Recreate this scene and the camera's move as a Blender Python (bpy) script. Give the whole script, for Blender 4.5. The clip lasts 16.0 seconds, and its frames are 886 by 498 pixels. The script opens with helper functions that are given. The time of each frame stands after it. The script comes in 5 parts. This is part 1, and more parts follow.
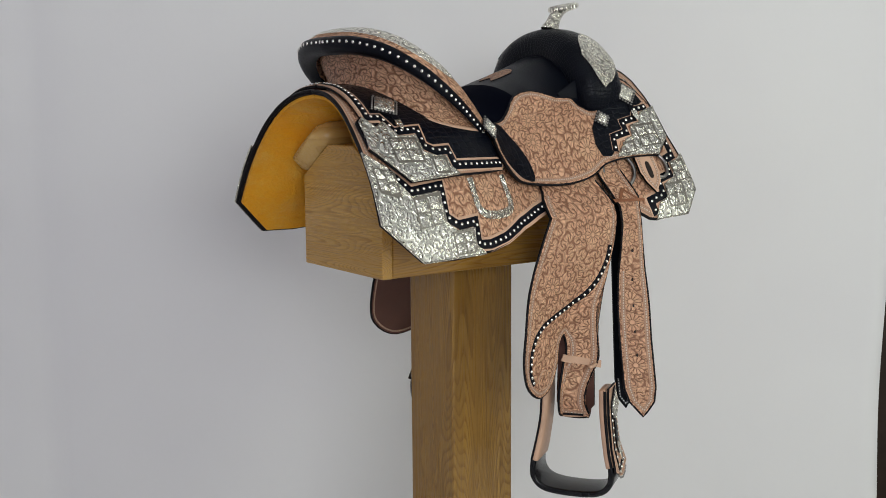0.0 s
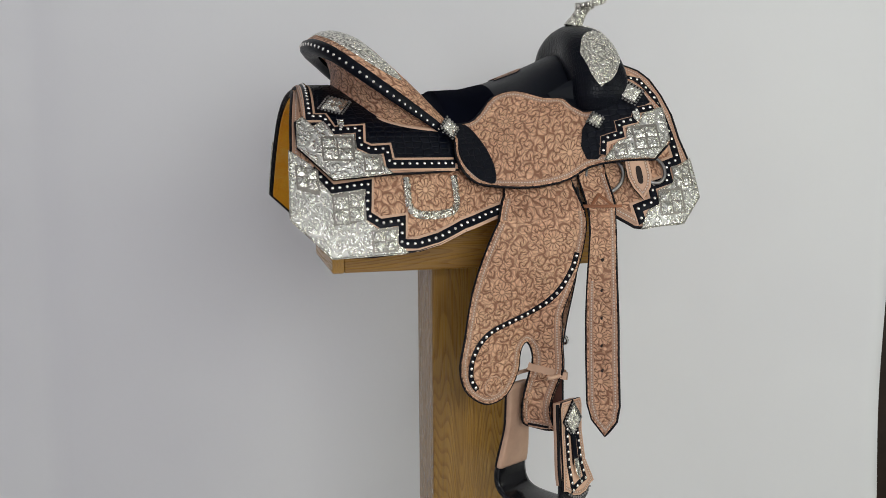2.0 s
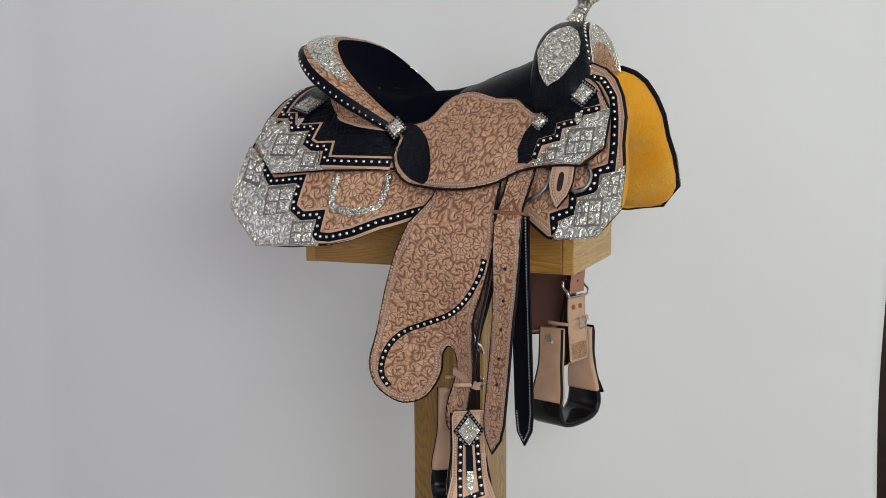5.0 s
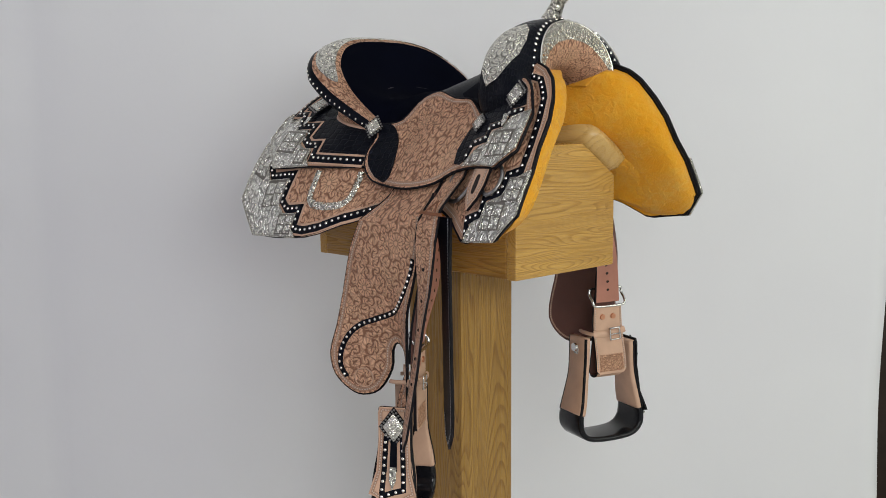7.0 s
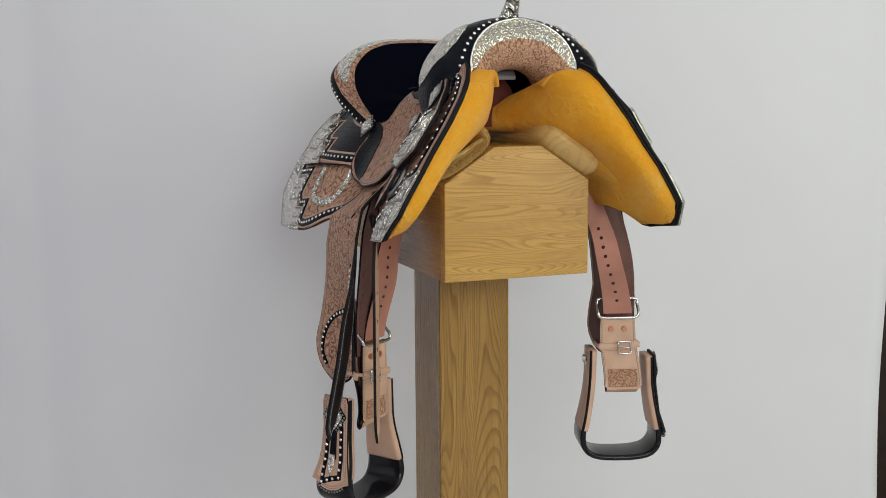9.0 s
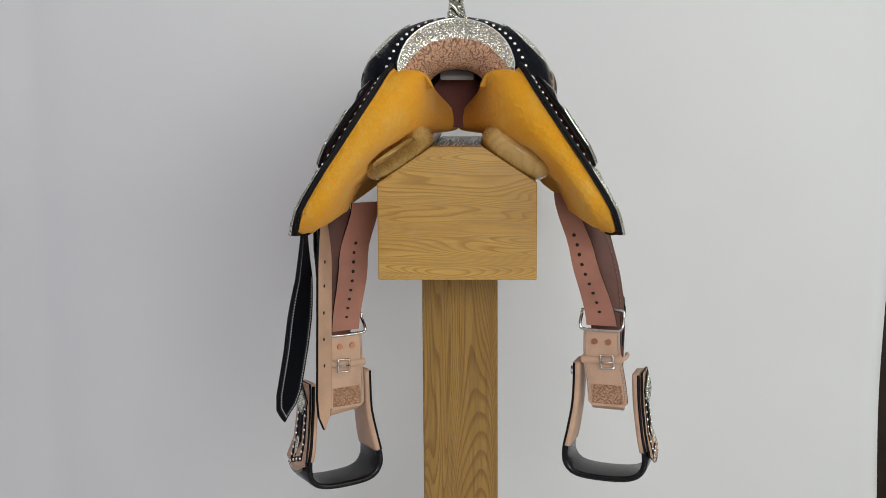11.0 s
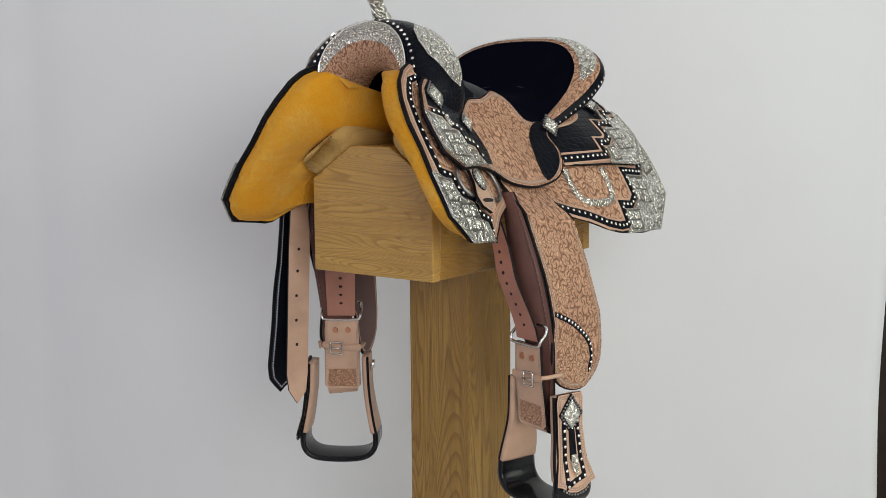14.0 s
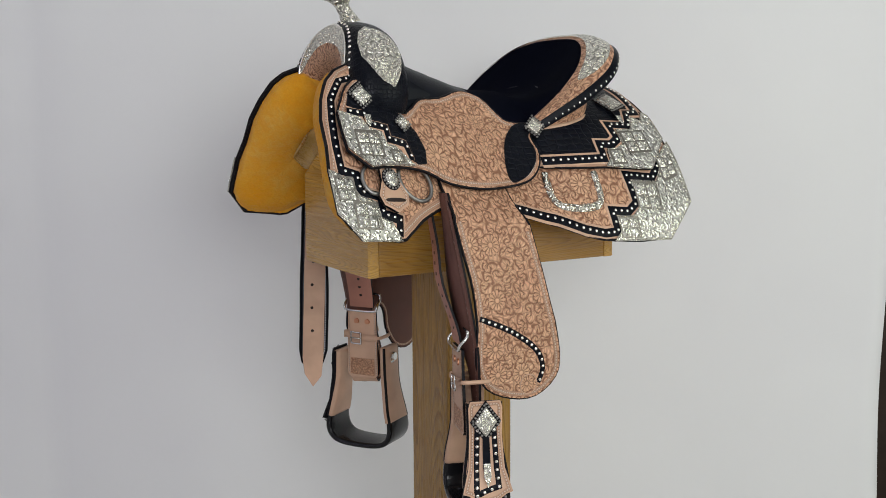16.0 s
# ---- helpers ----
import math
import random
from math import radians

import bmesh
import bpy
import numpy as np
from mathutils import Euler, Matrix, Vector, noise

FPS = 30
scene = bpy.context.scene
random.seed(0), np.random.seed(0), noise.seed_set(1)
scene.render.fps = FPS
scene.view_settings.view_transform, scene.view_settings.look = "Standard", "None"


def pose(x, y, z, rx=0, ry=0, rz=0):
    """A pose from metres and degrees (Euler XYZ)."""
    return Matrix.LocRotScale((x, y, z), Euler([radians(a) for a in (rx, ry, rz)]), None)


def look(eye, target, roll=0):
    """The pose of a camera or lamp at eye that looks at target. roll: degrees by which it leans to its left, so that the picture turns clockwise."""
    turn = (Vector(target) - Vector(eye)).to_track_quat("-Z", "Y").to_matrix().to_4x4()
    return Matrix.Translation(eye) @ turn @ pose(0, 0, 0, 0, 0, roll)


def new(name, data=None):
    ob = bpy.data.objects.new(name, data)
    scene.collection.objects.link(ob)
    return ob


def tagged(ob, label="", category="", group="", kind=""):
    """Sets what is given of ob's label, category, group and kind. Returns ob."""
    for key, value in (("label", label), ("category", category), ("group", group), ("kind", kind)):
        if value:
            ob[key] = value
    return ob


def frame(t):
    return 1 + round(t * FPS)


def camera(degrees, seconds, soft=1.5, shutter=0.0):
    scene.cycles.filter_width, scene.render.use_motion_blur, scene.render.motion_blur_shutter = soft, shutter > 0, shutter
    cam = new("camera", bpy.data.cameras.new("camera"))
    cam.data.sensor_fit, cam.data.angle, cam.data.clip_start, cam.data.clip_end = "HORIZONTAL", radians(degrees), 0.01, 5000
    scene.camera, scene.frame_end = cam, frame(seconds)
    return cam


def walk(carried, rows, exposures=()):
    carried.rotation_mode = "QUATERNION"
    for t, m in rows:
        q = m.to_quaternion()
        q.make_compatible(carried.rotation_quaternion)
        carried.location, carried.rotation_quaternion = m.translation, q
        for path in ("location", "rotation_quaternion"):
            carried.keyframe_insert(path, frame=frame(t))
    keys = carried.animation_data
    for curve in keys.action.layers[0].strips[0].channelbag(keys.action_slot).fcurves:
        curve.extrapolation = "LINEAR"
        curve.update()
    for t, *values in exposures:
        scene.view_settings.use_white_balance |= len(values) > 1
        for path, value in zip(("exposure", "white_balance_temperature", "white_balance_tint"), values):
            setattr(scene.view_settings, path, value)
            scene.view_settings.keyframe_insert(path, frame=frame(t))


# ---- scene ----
import functools
from mathutils.geometry import tessellate_polygon

# camera: it stands still before a turning display stand
ZC = 1.25                     # height of the lens over the floor
cam = camera(43.24, 16.0, 0.8)
EYE = pose(0, -2.024, ZC, 90 - 7.726, 0, 0.895) @ pose(0, 0, 0, 0, 0, -0.40)
walk(cam, [(0.0, EYE), (16.0, EYE)], [(0.0, -0.06), (4.0, -0.03), (6.5, 0.04), (9.0, 0.03), (11.5, 0.03), (12.5, 0.07), (14.5, 0.09), (16.0, 0.04)])

# ---- light ----
world = bpy.data.worlds.new("room_light")
scene.world = world
world.use_nodes = True
world.node_tree.nodes["Background"].inputs["Color"].default_value = (0.80, 0.86, 1.0, 1)
world.node_tree.nodes["Background"].inputs["Strength"].default_value = 0.25
scene.view_settings.exposure = 0.0


def area_lamp(name, eye, target, sx, sy, watts, colour):
    data = bpy.data.lights.new(name, "AREA")
    data.shape, data.size, data.size_y = "RECTANGLE", sx, sy
    data.energy, data.color = watts, colour
    ob = new(name, data)
    ob.matrix_world = look(eye, target)
    return tagged(ob, "rectangular light panel assumed outside the view", "lamp", kind="structure")


area_lamp("studio_light_front", (0.80, -3.2, 1.75), (0.1, 0.2, 1.0), 1.5, 1.1, 39, (0.97, 0.99, 1.0))
area_lamp("studio_light_right", (2.6, -1.5, 1.6), (0, -0.2, 1.1), 2.0, 1.6, 24, (0.95, 1.0, 0.86))
area_lamp("studio_light_left", (-2.6, -1.5, 1.6), (0, -0.2, 1.1), 2.0, 1.6, 6.5, (0.78, 0.69, 1.0))
# weak fill added overhead, no fixture known there
area_lamp("overhead_fill", (0.0, -1.1, 2.85), (0, -0.7, 0), 1.6, 1.0, 2, (0.96, 0.96, 1.0))


# ---- materials ----
def material(name, colour, rough=0.5, metal=0.0, spec=0.5):
    m = bpy.data.materials.new(name)
    m.use_nodes = True
    b = m.node_tree.nodes["Principled BSDF"]
    b.inputs["Base Color"].default_value = (*colour, 1)
    b.inputs["Roughness"].default_value = rough
    b.inputs["Metallic"].default_value = metal
    b.inputs["Specular IOR Level"].default_value = spec
    return m


class Nodes:
    """Short hand for building a node tree."""

    def __init__(self, m):
        self.t = m.node_tree
        self.b = m.node_tree.nodes["Principled BSDF"]

    def add(self, kind, **links):
        n = self.t.nodes.new(kind)
        for key, value in links.items():
            self.put(n, key, value)
        return n

    def put(self, n, key, value):
        sock = n.inputs[int(key[1:])] if key[0] == "i" and key[1:].isdigit() else n.inputs[key.replace("_", " ")]
        if hasattr(value, "is_output"):
            self.t.links.new(value, sock)
        else:
            sock.default_value = value

    def math(self, op, a, b=0.0, c=0.0):
        n = self.t.nodes.new("ShaderNodeMath")
        n.operation = op
        for i, v in enumerate((a, b, c)):
            self.put(n, "i%d" % i, v)
        return n.outputs[0]

    def vmath(self, op, a, b=(0, 0, 0)):
        n = self.t.nodes.new("ShaderNodeVectorMath")
        n.operation = op
        self.put(n, "i0", a)
        self.put(n, "i1", b)
        return n.outputs[0]

    def uv(self):
        return self.t.nodes.new("ShaderNodeTexCoord").outputs["UV"]

    def obj(self):
        return self.t.nodes.new("ShaderNodeTexCoord").outputs["Object"]

    def noise(self, vec, scale, detail=4.0, rough=0.55, distort=0.0):
        n = self.add("ShaderNodeTexNoise", Vector=vec, Scale=scale, Detail=detail, Roughness=rough, Distortion=distort)
        return n.outputs["Fac"]

    def ramp(self, fac, *stops):
        n = self.add("ShaderNodeValToRGB", Fac=fac)
        e = n.color_ramp.elements
        while len(e) < len(stops):
            e.new(0.5)
        for el, (p, c) in zip(e, stops):
            el.position, el.color = p, (*c, 1) if len(c) == 3 else c
        return n.outputs["Color"]

    def span(self, v, a, b, c=0.0, d=1.0):
        n = self.add("ShaderNodeMapRange", Value=v)
        n.interpolation_type = "SMOOTHSTEP"
        for key, x in zip(("From Min", "From Max", "To Min", "To Max"), (a, b, c, d)):
            n.inputs[key].default_value = x
        return n.outputs[0]

    def mix(self, fac, a, b, mode="MIX"):
        n = self.t.nodes.new("ShaderNodeMix")
        n.data_type, n.blend_type = "RGBA", mode
        for i, v in ((0, fac), (6, a), (7, b)):
            if hasattr(v, "is_output"):
                self.t.links.new(v, n.inputs[i])
            else:
                n.inputs[i].default_value = v if i == 0 else (*v, 1)
        return n.outputs[2]

    def colour(self, c):
        self.put(self.b, "Base_Color", c)

    def rough(self, r):
        self.put(self.b, "Roughness", r)

    def bump(self, height, dist, strength=1.0):
        n = self.add("ShaderNodeBump", Height=height, Strength=strength, Distance=dist)
        self.t.links.new(n.outputs[0], self.b.inputs["Normal"])


def scrolls(n, uv, scale, arms=2.0, twist=4.6, fingers=5.0, bend=0.012):
    """Curling acanthus leaves: a spiral of its own hand and turn in every cell. Gives the height and the cells."""
    warp = n.add("ShaderNodeTexNoise", Vector=uv, Scale=scale * 1.1, Detail=1.0)
    p = n.vmath("ADD", uv, n.vmath("MULTIPLY", n.vmath("SUBTRACT", warp.outputs["Color"], (0.5, 0.5, 0.5)), (bend, bend, 0.0)))
    v = n.add("ShaderNodeTexVoronoi", Vector=p, Scale=scale, Randomness=0.85)
    v.voronoi_dimensions = "2D"
    e = n.add("ShaderNodeTexVoronoi", Vector=p, Scale=scale, Randomness=0.85)
    e.voronoi_dimensions, e.feature = "2D", "DISTANCE_TO_EDGE"
    d = v.outputs["Distance"]
    sep = n.add("ShaderNodeSeparateXYZ", Vector=n.vmath("SUBTRACT", p, v.outputs["Position"]))
    rnd = n.add("ShaderNodeSeparateColor", Color=v.outputs["Color"])
    hand = n.math("SUBTRACT", n.math("MULTIPLY", n.math("GREATER_THAN", rnd.outputs[1], 0.5), 2.0), 1.0)
    ang = n.math("ADD", n.math("MULTIPLY", n.math("ARCTAN2", sep.outputs[1], sep.outputs[0]), hand), n.math("MULTIPLY", rnd.outputs[0], 6.28))
    ln = n.math("LOGARITHM", n.math("ADD", d, 0.04), math.e)
    arm = n.math("ADD", 0.5, n.math("MULTIPLY", n.math("SINE", n.math("ADD", n.math("MULTIPLY", ang, arms), n.math("MULTIPLY", ln, twist))), 0.5))
    fin = n.math("ADD", 0.5, n.math("MULTIPLY", n.math("SINE", n.math("SUBTRACT", n.math("MULTIPLY", ang, fingers), n.math("MULTIPLY", ln, 9.0))), 0.5))
    h = n.math("MULTIPLY", n.math("POWER", n.span(arm, 0.02, 0.85), 0.7), n.math("ADD", 0.40, n.math("MULTIPLY", n.span(fin, 0.05, 0.75), 0.60)))
    h = n.math("MAXIMUM", h, n.span(d, 0.13, 0.08))
    return n.math("MULTIPLY", h, n.span(e.outputs["Distance"], 0.0, 0.07, 0.35, 1.0)), rnd


def tooled(name, light, dark, scale=24.0, flowers=0.40, share=0.52):
    """Leather carved with daisies and scrolls: height first, the antique dye sits in what is cut deep."""
    m = material(name, light, 0.5, 0, 0.3)
    n = Nodes(m)
    uv = n.uv()
    v = n.add("ShaderNodeTexVoronoi", Vector=uv, Scale=scale, Randomness=0.62)
    v.voronoi_dimensions = "2D"
    d = v.outputs["Distance"]
    sep = n.add("ShaderNodeSeparateXYZ", Vector=n.vmath("SUBTRACT", uv, v.outputs["Position"]))
    rnd = n.add("ShaderNodeSeparateColor", Color=v.outputs["Color"])
    ang = n.math("ADD", n.math("ARCTAN2", sep.outputs[1], sep.outputs[0]), n.math("MULTIPLY", rnd.outputs[2], 3.0))
    # daisies: pointed petals with a vein, a moat and a stippled heart
    petal = n.math("ABSOLUTE", n.math("COSINE", n.math("MULTIPLY", ang, 6.5)))
    d = n.math("DIVIDE", d, n.math("ADD", 0.80, n.math("MULTIPLY", rnd.outputs[0], 0.30)))
    dn = n.math("DIVIDE", d, n.math("ADD", 0.56, n.math("MULTIPLY", n.span(petal, 0.0, 0.9), 0.44)))
    pet = n.math("MULTIPLY", n.span(petal, 0.18, 0.75, 0.08, 1.0), n.span(d, flowers * 0.28, flowers * 0.8, 0.55, 1.0))
    vein = n.span(petal, 0.985, 0.999, 1.0, 0.75)
    heart = n.span(d, flowers * 0.27, flowers * 0.20, 0.0, 0.85)
    moat = n.span(n.math("ABSOLUTE", n.math("SUBTRACT", d, flowers * 0.31)), 0.0, 0.030, 0.35, 1.0)
    flower = n.math("MAXIMUM", n.math("MULTIPLY", n.math("MULTIPLY", pet, vein), moat), heart)
    leaf, cells = scrolls(n, uv, scale * 2.3, 2.0, 4.2, 6.0)
    blooms = n.span(rnd.outputs[1], 1.0 - share - 0.005, 1.0 - share + 0.005)
    inside = n.math("MULTIPLY", n.span(dn, flowers * 1.04, flowers * 0.98), blooms)
    rim = n.math("MAXIMUM", n.span(n.math("ABSOLUTE", n.math("SUBTRACT", dn, flowers * 1.05)), 0.0, 0.042, 0.05, 1.0), n.math("SUBTRACT", 1.0, blooms))
    h = n.math("ADD", n.math("MULTIPLY", flower, inside), n.math("MULTIPLY", leaf, n.math("SUBTRACT", 1.0, inside)))
    h = n.math("MULTIPLY", h, rim)
    stipple = n.noise(uv, 700.0, 2.0)
    hh = n.math("ADD", h, n.math("MULTIPLY", stipple, 0.12))
    tone = n.noise(uv, 9.0, 4.0)
    mid = tuple(a * 0.62 + b * 0.38 for a, b in zip(light, dark))
    c = n.ramp(h, (0.0, dark), (0.20, mid), (0.52, light), (1.0, tuple(min(1, x * 1.20) for x in light)))
    c = n.mix(0.4, c, n.ramp(tone, (0.3, (0.42, 0.38, 0.37)), (0.7, (0.60, 0.58, 0.56))), "OVERLAY")
    n.colour(c)
    n.rough(n.span(stipple, 0.2, 0.8, 0.42, 0.60))
    n.bump(hh, 0.0028, 1.0)
    return m


def leather(name, light, rough=0.5, grain=500.0, dist=0.0003, spec=0.4, mottle=0.25):
    m = material(name, light, rough, 0, spec)
    n = Nodes(m)
    p = n.obj()
    g = n.noise(p, grain, 3.0)
    t = n.noise(p, 14.0, 4.0)
    n.colour(n.ramp(t, (0.25, tuple(x * (1 - mottle) for x in light)), (0.75, tuple(min(1, x * (1 + mottle * 0.6)) for x in light))))
    n.rough(n.span(g, 0.3, 0.7, rough - 0.07, rough + 0.1))
    n.bump(g, dist, 0.6)
    return m


def stitched(name, light, thread, pitch=0.0055):
    """Border leather with a running stitch along its middle (UV: along, across)."""
    m = material(name, light, 0.5, 0, 0.4)
    n = Nodes(m)
    s = n.add("ShaderNodeSeparateXYZ", Vector=n.uv())
    dash = n.span(n.math("ABSOLUTE", n.math("SINE", n.math("MULTIPLY", s.outputs[0], math.pi / pitch))), 0.45, 0.65)
    near = n.span(n.math("ABSOLUTE", s.outputs[1]), 0.0012, 0.0006)
    st = n.math("MULTIPLY", dash, near)
    groove = n.span(n.math("ABSOLUTE", s.outputs[1]), 0.0022, 0.0010)
    t = n.noise(n.obj(), 30.0, 4.0)
    base = n.ramp(t, (0.3, tuple(x * 0.8 for x in light)), (0.7, light))
    cut = n.span(n.math("ABSOLUTE", n.math("SUBTRACT", n.math("ABSOLUTE", s.outputs[1]), 0.0034)), 0.0008, 0.0003)
    base = n.mix(n.math("MULTIPLY", groove, 0.45), base, tuple(x * 0.45 for x in light))
    base = n.mix(n.math("MULTIPLY", cut, 0.6), base, tuple(x * 0.40 for x in light))
    n.colour(n.mix(st, base, thread))
    n.bump(n.math("SUBTRACT", n.math("MULTIPLY", st, 1.2), groove), 0.0008, 0.8)
    return m


def engraved(name, colour, rough, scale=58.0, depth=0.0015, cut_tone=0.40):
    """Bright-cut silver: curling leaves in relief, a darker tone in the cuts."""
    m = material(name, colour, rough, 1.0)
    n = Nodes(m)
    uv = n.uv()
    h, cells = scrolls(n, uv, scale, 2.0, 4.2, 5.0, 0.4 / scale)
    bite = n.noise(uv, scale * 5.0, 2.0)
    n.colour(n.ramp(h, (0.0, tuple(x * cut_tone for x in colour)), (0.22, tuple(x * 0.85 for x in colour)), (0.45, colour)))
    n.rough(n.span(h, 0.0, 0.4, rough + 0.2, rough))
    n.bump(n.math("ADD", h, n.math("MULTIPLY", bite, 0.30)), depth, 1.0)
    return m


def croc(name):
    """Black leather embossed with rows of reptile scales."""
    m = material(name, (0.0025, 0.0035, 0.0075), 0.34, 0, 0.14)
    n = Nodes(m)
    uv = n.uv()
    br = n.add("ShaderNodeTexVoronoi", Vector=n.vmath("MULTIPLY", uv, (0.62, 1.0, 1.0)), Scale=110.0, Randomness=0.45)
    br.voronoi_dimensions, br.feature = "2D", "DISTANCE_TO_EDGE"
    e = n.span(br.outputs["Distance"], 0.0, 0.14)
    swell = n.noise(uv, 45.0, 2.0)
    n.bump(n.math("ADD", n.math("ADD", e, n.math("MULTIPLY", swell, 1.2)), n.math("MULTIPLY", n.noise(uv, 600.0, 2.0), 0.12)), 0.0010, 0.8)
    n.rough(n.span(e, 0.0, 1.0, 0.55, 0.28))
    return m


def oak(name, light, dark, stretch, lines=60.0):
    """Varnished oak: the growth rings cut by the saw into long arches, with pores along the grain."""
    m = material(name, light, 0.38, 0, 0.45)
    n = Nodes(m)
    p = n.obj()
    grain = "xyz"[stretch.index(min(stretch))]
    field = n.noise(n.vmath("MULTIPLY", p, stretch), 1.0, 2.0, 0.42, 0.25)
    saw = n.math("FRACT", n.math("MULTIPLY", field, lines * 0.32))
    late = n.math("MULTIPLY", n.span(saw, 0.40, 0.90), n.span(saw, 1.0, 0.92))
    fibre = n.noise(n.vmath("MULTIPLY", p, tuple(7.0 if c == grain else 260.0 for c in "xyz")), 1.0, 4.0, 0.6)
    pores = n.math("MULTIPLY", n.span(fibre, 0.58, 0.72), n.math("ADD", 0.25, n.math("MULTIPLY", late, 0.75)))
    broad = n.noise(n.vmath("MULTIPLY", p, tuple(1.5 if c == grain else 9.0 for c in "xyz")), 1.0, 3.0)
    mid = tuple((a + b) / 2 for a, b in zip(light, dark))
    c = n.ramp(broad, (0.3, mid), (0.62, light))
    c = n.mix(n.math("MULTIPLY", late, 0.80), c, dark)
    c = n.mix(n.math("MULTIPLY", n.span(fibre, 0.42, 0.62), 0.45), c, dark)
    c = n.mix(n.math("MULTIPLY", pores, 0.55), c, tuple(x * 0.45 for x in dark))
    n.colour(c)
    n.rough(n.span(fibre, 0.3, 0.7, 0.20, 0.36))
    n.bump(n.math("SUBTRACT", n.math("MULTIPLY", late, -0.2), pores), 0.0002, 0.4)
    return m


TAN_LIGHT, TAN_DARK = (0.65, 0.385, 0.248), (0.25, 0.118, 0.068)
M_TOOL = tooled("tooled_leather", TAN_LIGHT, TAN_DARK)
M_TOOL_FINE = tooled("tooled_leather_fine", TAN_LIGHT, TAN_DARK, 27.0, 0.40, 0.40)
M_STAMP = tooled("stamped_leaf_leather", (0.58, 0.34, 0.215), (0.36, 0.18, 0.105), 36.0, 0.40, 0.0)
M_STITCH = stitched("stitched_border", (0.54, 0.315, 0.208), (0.62, 0.50, 0.42), 0.0045)
M_BLACKSTITCH = stitched("stitched_black", (0.014, 0.015, 0.022), (0.62, 0.62, 0.66), 0.005)
M_TAN = leather("natural_leather", (0.60, 0.38, 0.262), 0.42)
M_PINK = leather("rose_leather", (0.42, 0.185, 0.130), 0.45)
M_BROWN = leather("flesh_side_leather", (0.13, 0.055, 0.042), 0.6)
M_RED = leather("ground_seat_leather", (0.12, 0.024, 0.015), 0.5, 500.0, 0.0003, 0.2)
M_LACE = leather("brown_lace", (0.26, 0.10, 0.045), 0.5)
M_BLACK = leather("black_leather", (0.0025, 0.0035, 0.0075), 0.38, 500.0, 0.0002, 0.11)
M_EDGE = leather("dyed_edge", (0.007, 0.006, 0.008), 0.5, 500.0, 0.0003, 0.15)
M_CROC = croc("embossed_black_leather")
M_SUEDE = leather("black_suede", (0.0022, 0.0028, 0.0075), 0.95, 900.0, 0.0005, 0.03)
M_RUBBER = leather("black_lacquer", (0.008, 0.008, 0.010), 0.17, 300.0, 0.0001, 0.28)
M_SILVER = engraved("engraved_silver", (0.97, 0.95, 0.88), 0.19, 58.0, 0.0019, 0.45)
M_SILVER_FINE = engraved("engraved_silver_fine", (0.93, 0.90, 0.80), 0.15, 66.0, 0.0019, 0.34)
M_FACET = engraved("faceted_silver", (0.93, 0.91, 0.83), 0.15, 80.0, 0.0012, 0.35)
M_GREY = leather("grey_strap", (0.24, 0.22, 0.22), 0.5)
M_CONCHO = engraved("concho_silver", (0.88, 0.86, 0.78), 0.20, 130.0, 0.0006, 0.45)
M_BRIGHT = material("bright_silver", (0.92, 0.90, 0.84), 0.14, 1.0)
M_STEEL = material("nickel_steel", (0.66, 0.65, 0.63), 0.22, 1.0)
M_DARKSILVER = material("dark_silver", (0.28, 0.26, 0.23), 0.45, 1.0)
M_DARKSTEEL = material("dark_steel", (0.30, 0.29, 0.28), 0.35, 1.0)
M_NECKSTITCH = stitched("stitched_flesh_side", (0.13, 0.055, 0.042), (0.55, 0.48, 0.42), 0.09)
M_COPPER = material("copper_rivet", (0.62, 0.30, 0.18), 0.35, 1.0)
M_HOLE = material("punched_hole", (0.02, 0.012, 0.010), 0.9)
M_OAK = oak("varnished_oak", (0.57, 0.340, 0.092), (0.33, 0.172, 0.038), (6.0, 1.5, 11.0), 300.0)
M_OAK_POST = oak("varnished_oak_post", (0.40, 0.230, 0.058), (0.20, 0.100, 0.022), (7.0, 8.0, 0.8), 270.0)
# same oak for the block's sides, their shade put into a darker colour
M_OAK_LONG = oak("varnished_oak_side_shaded", (0.42, 0.235, 0.055), (0.25, 0.122, 0.025), (1.0, 8.0, 10.0), 230.0)
M_REST = oak("pale_varnished_rest", (0.62, 0.41, 0.15), (0.48, 0.29, 0.09), (1.2, 9.0, 9.0), 40.0)


def fleece():
    m = material("yellow_fleece", (0.62, 0.30, 0.035), 0.95, 0, 0.1)
    n = Nodes(m)
    p = n.obj()
    a, b, tuft = n.noise(p, 13.0, 4.0, 0.6), n.noise(p, 300.0, 3.0, 0.7), n.noise(p, 75.0, 3.0, 0.6, 0.6)
    c = n.ramp(a, (0.30, (0.78, 0.33, 0.010)), (0.5, (0.75, 0.365, 0.030)), (0.70, (0.73, 0.41, 0.075)))
    c = n.mix(n.math("MULTIPLY", n.span(tuft, 0.60, 0.40), 0.35), c, (0.76, 0.30, 0.012))
    n.colour(n.mix(n.span(b, 0.3, 0.75), n.mix(0.35, c, (0.60, 0.24, 0.015)), c))
    n.bump(n.math("ADD", n.math("MULTIPLY", b, 0.35), n.math("ADD", n.math("MULTIPLY", tuft, 1.2), a)), 0.005, 0.7)
    n.b.inputs["Sheen Weight"].default_value = 0.1
    return m


M_FLEECE = fleece()


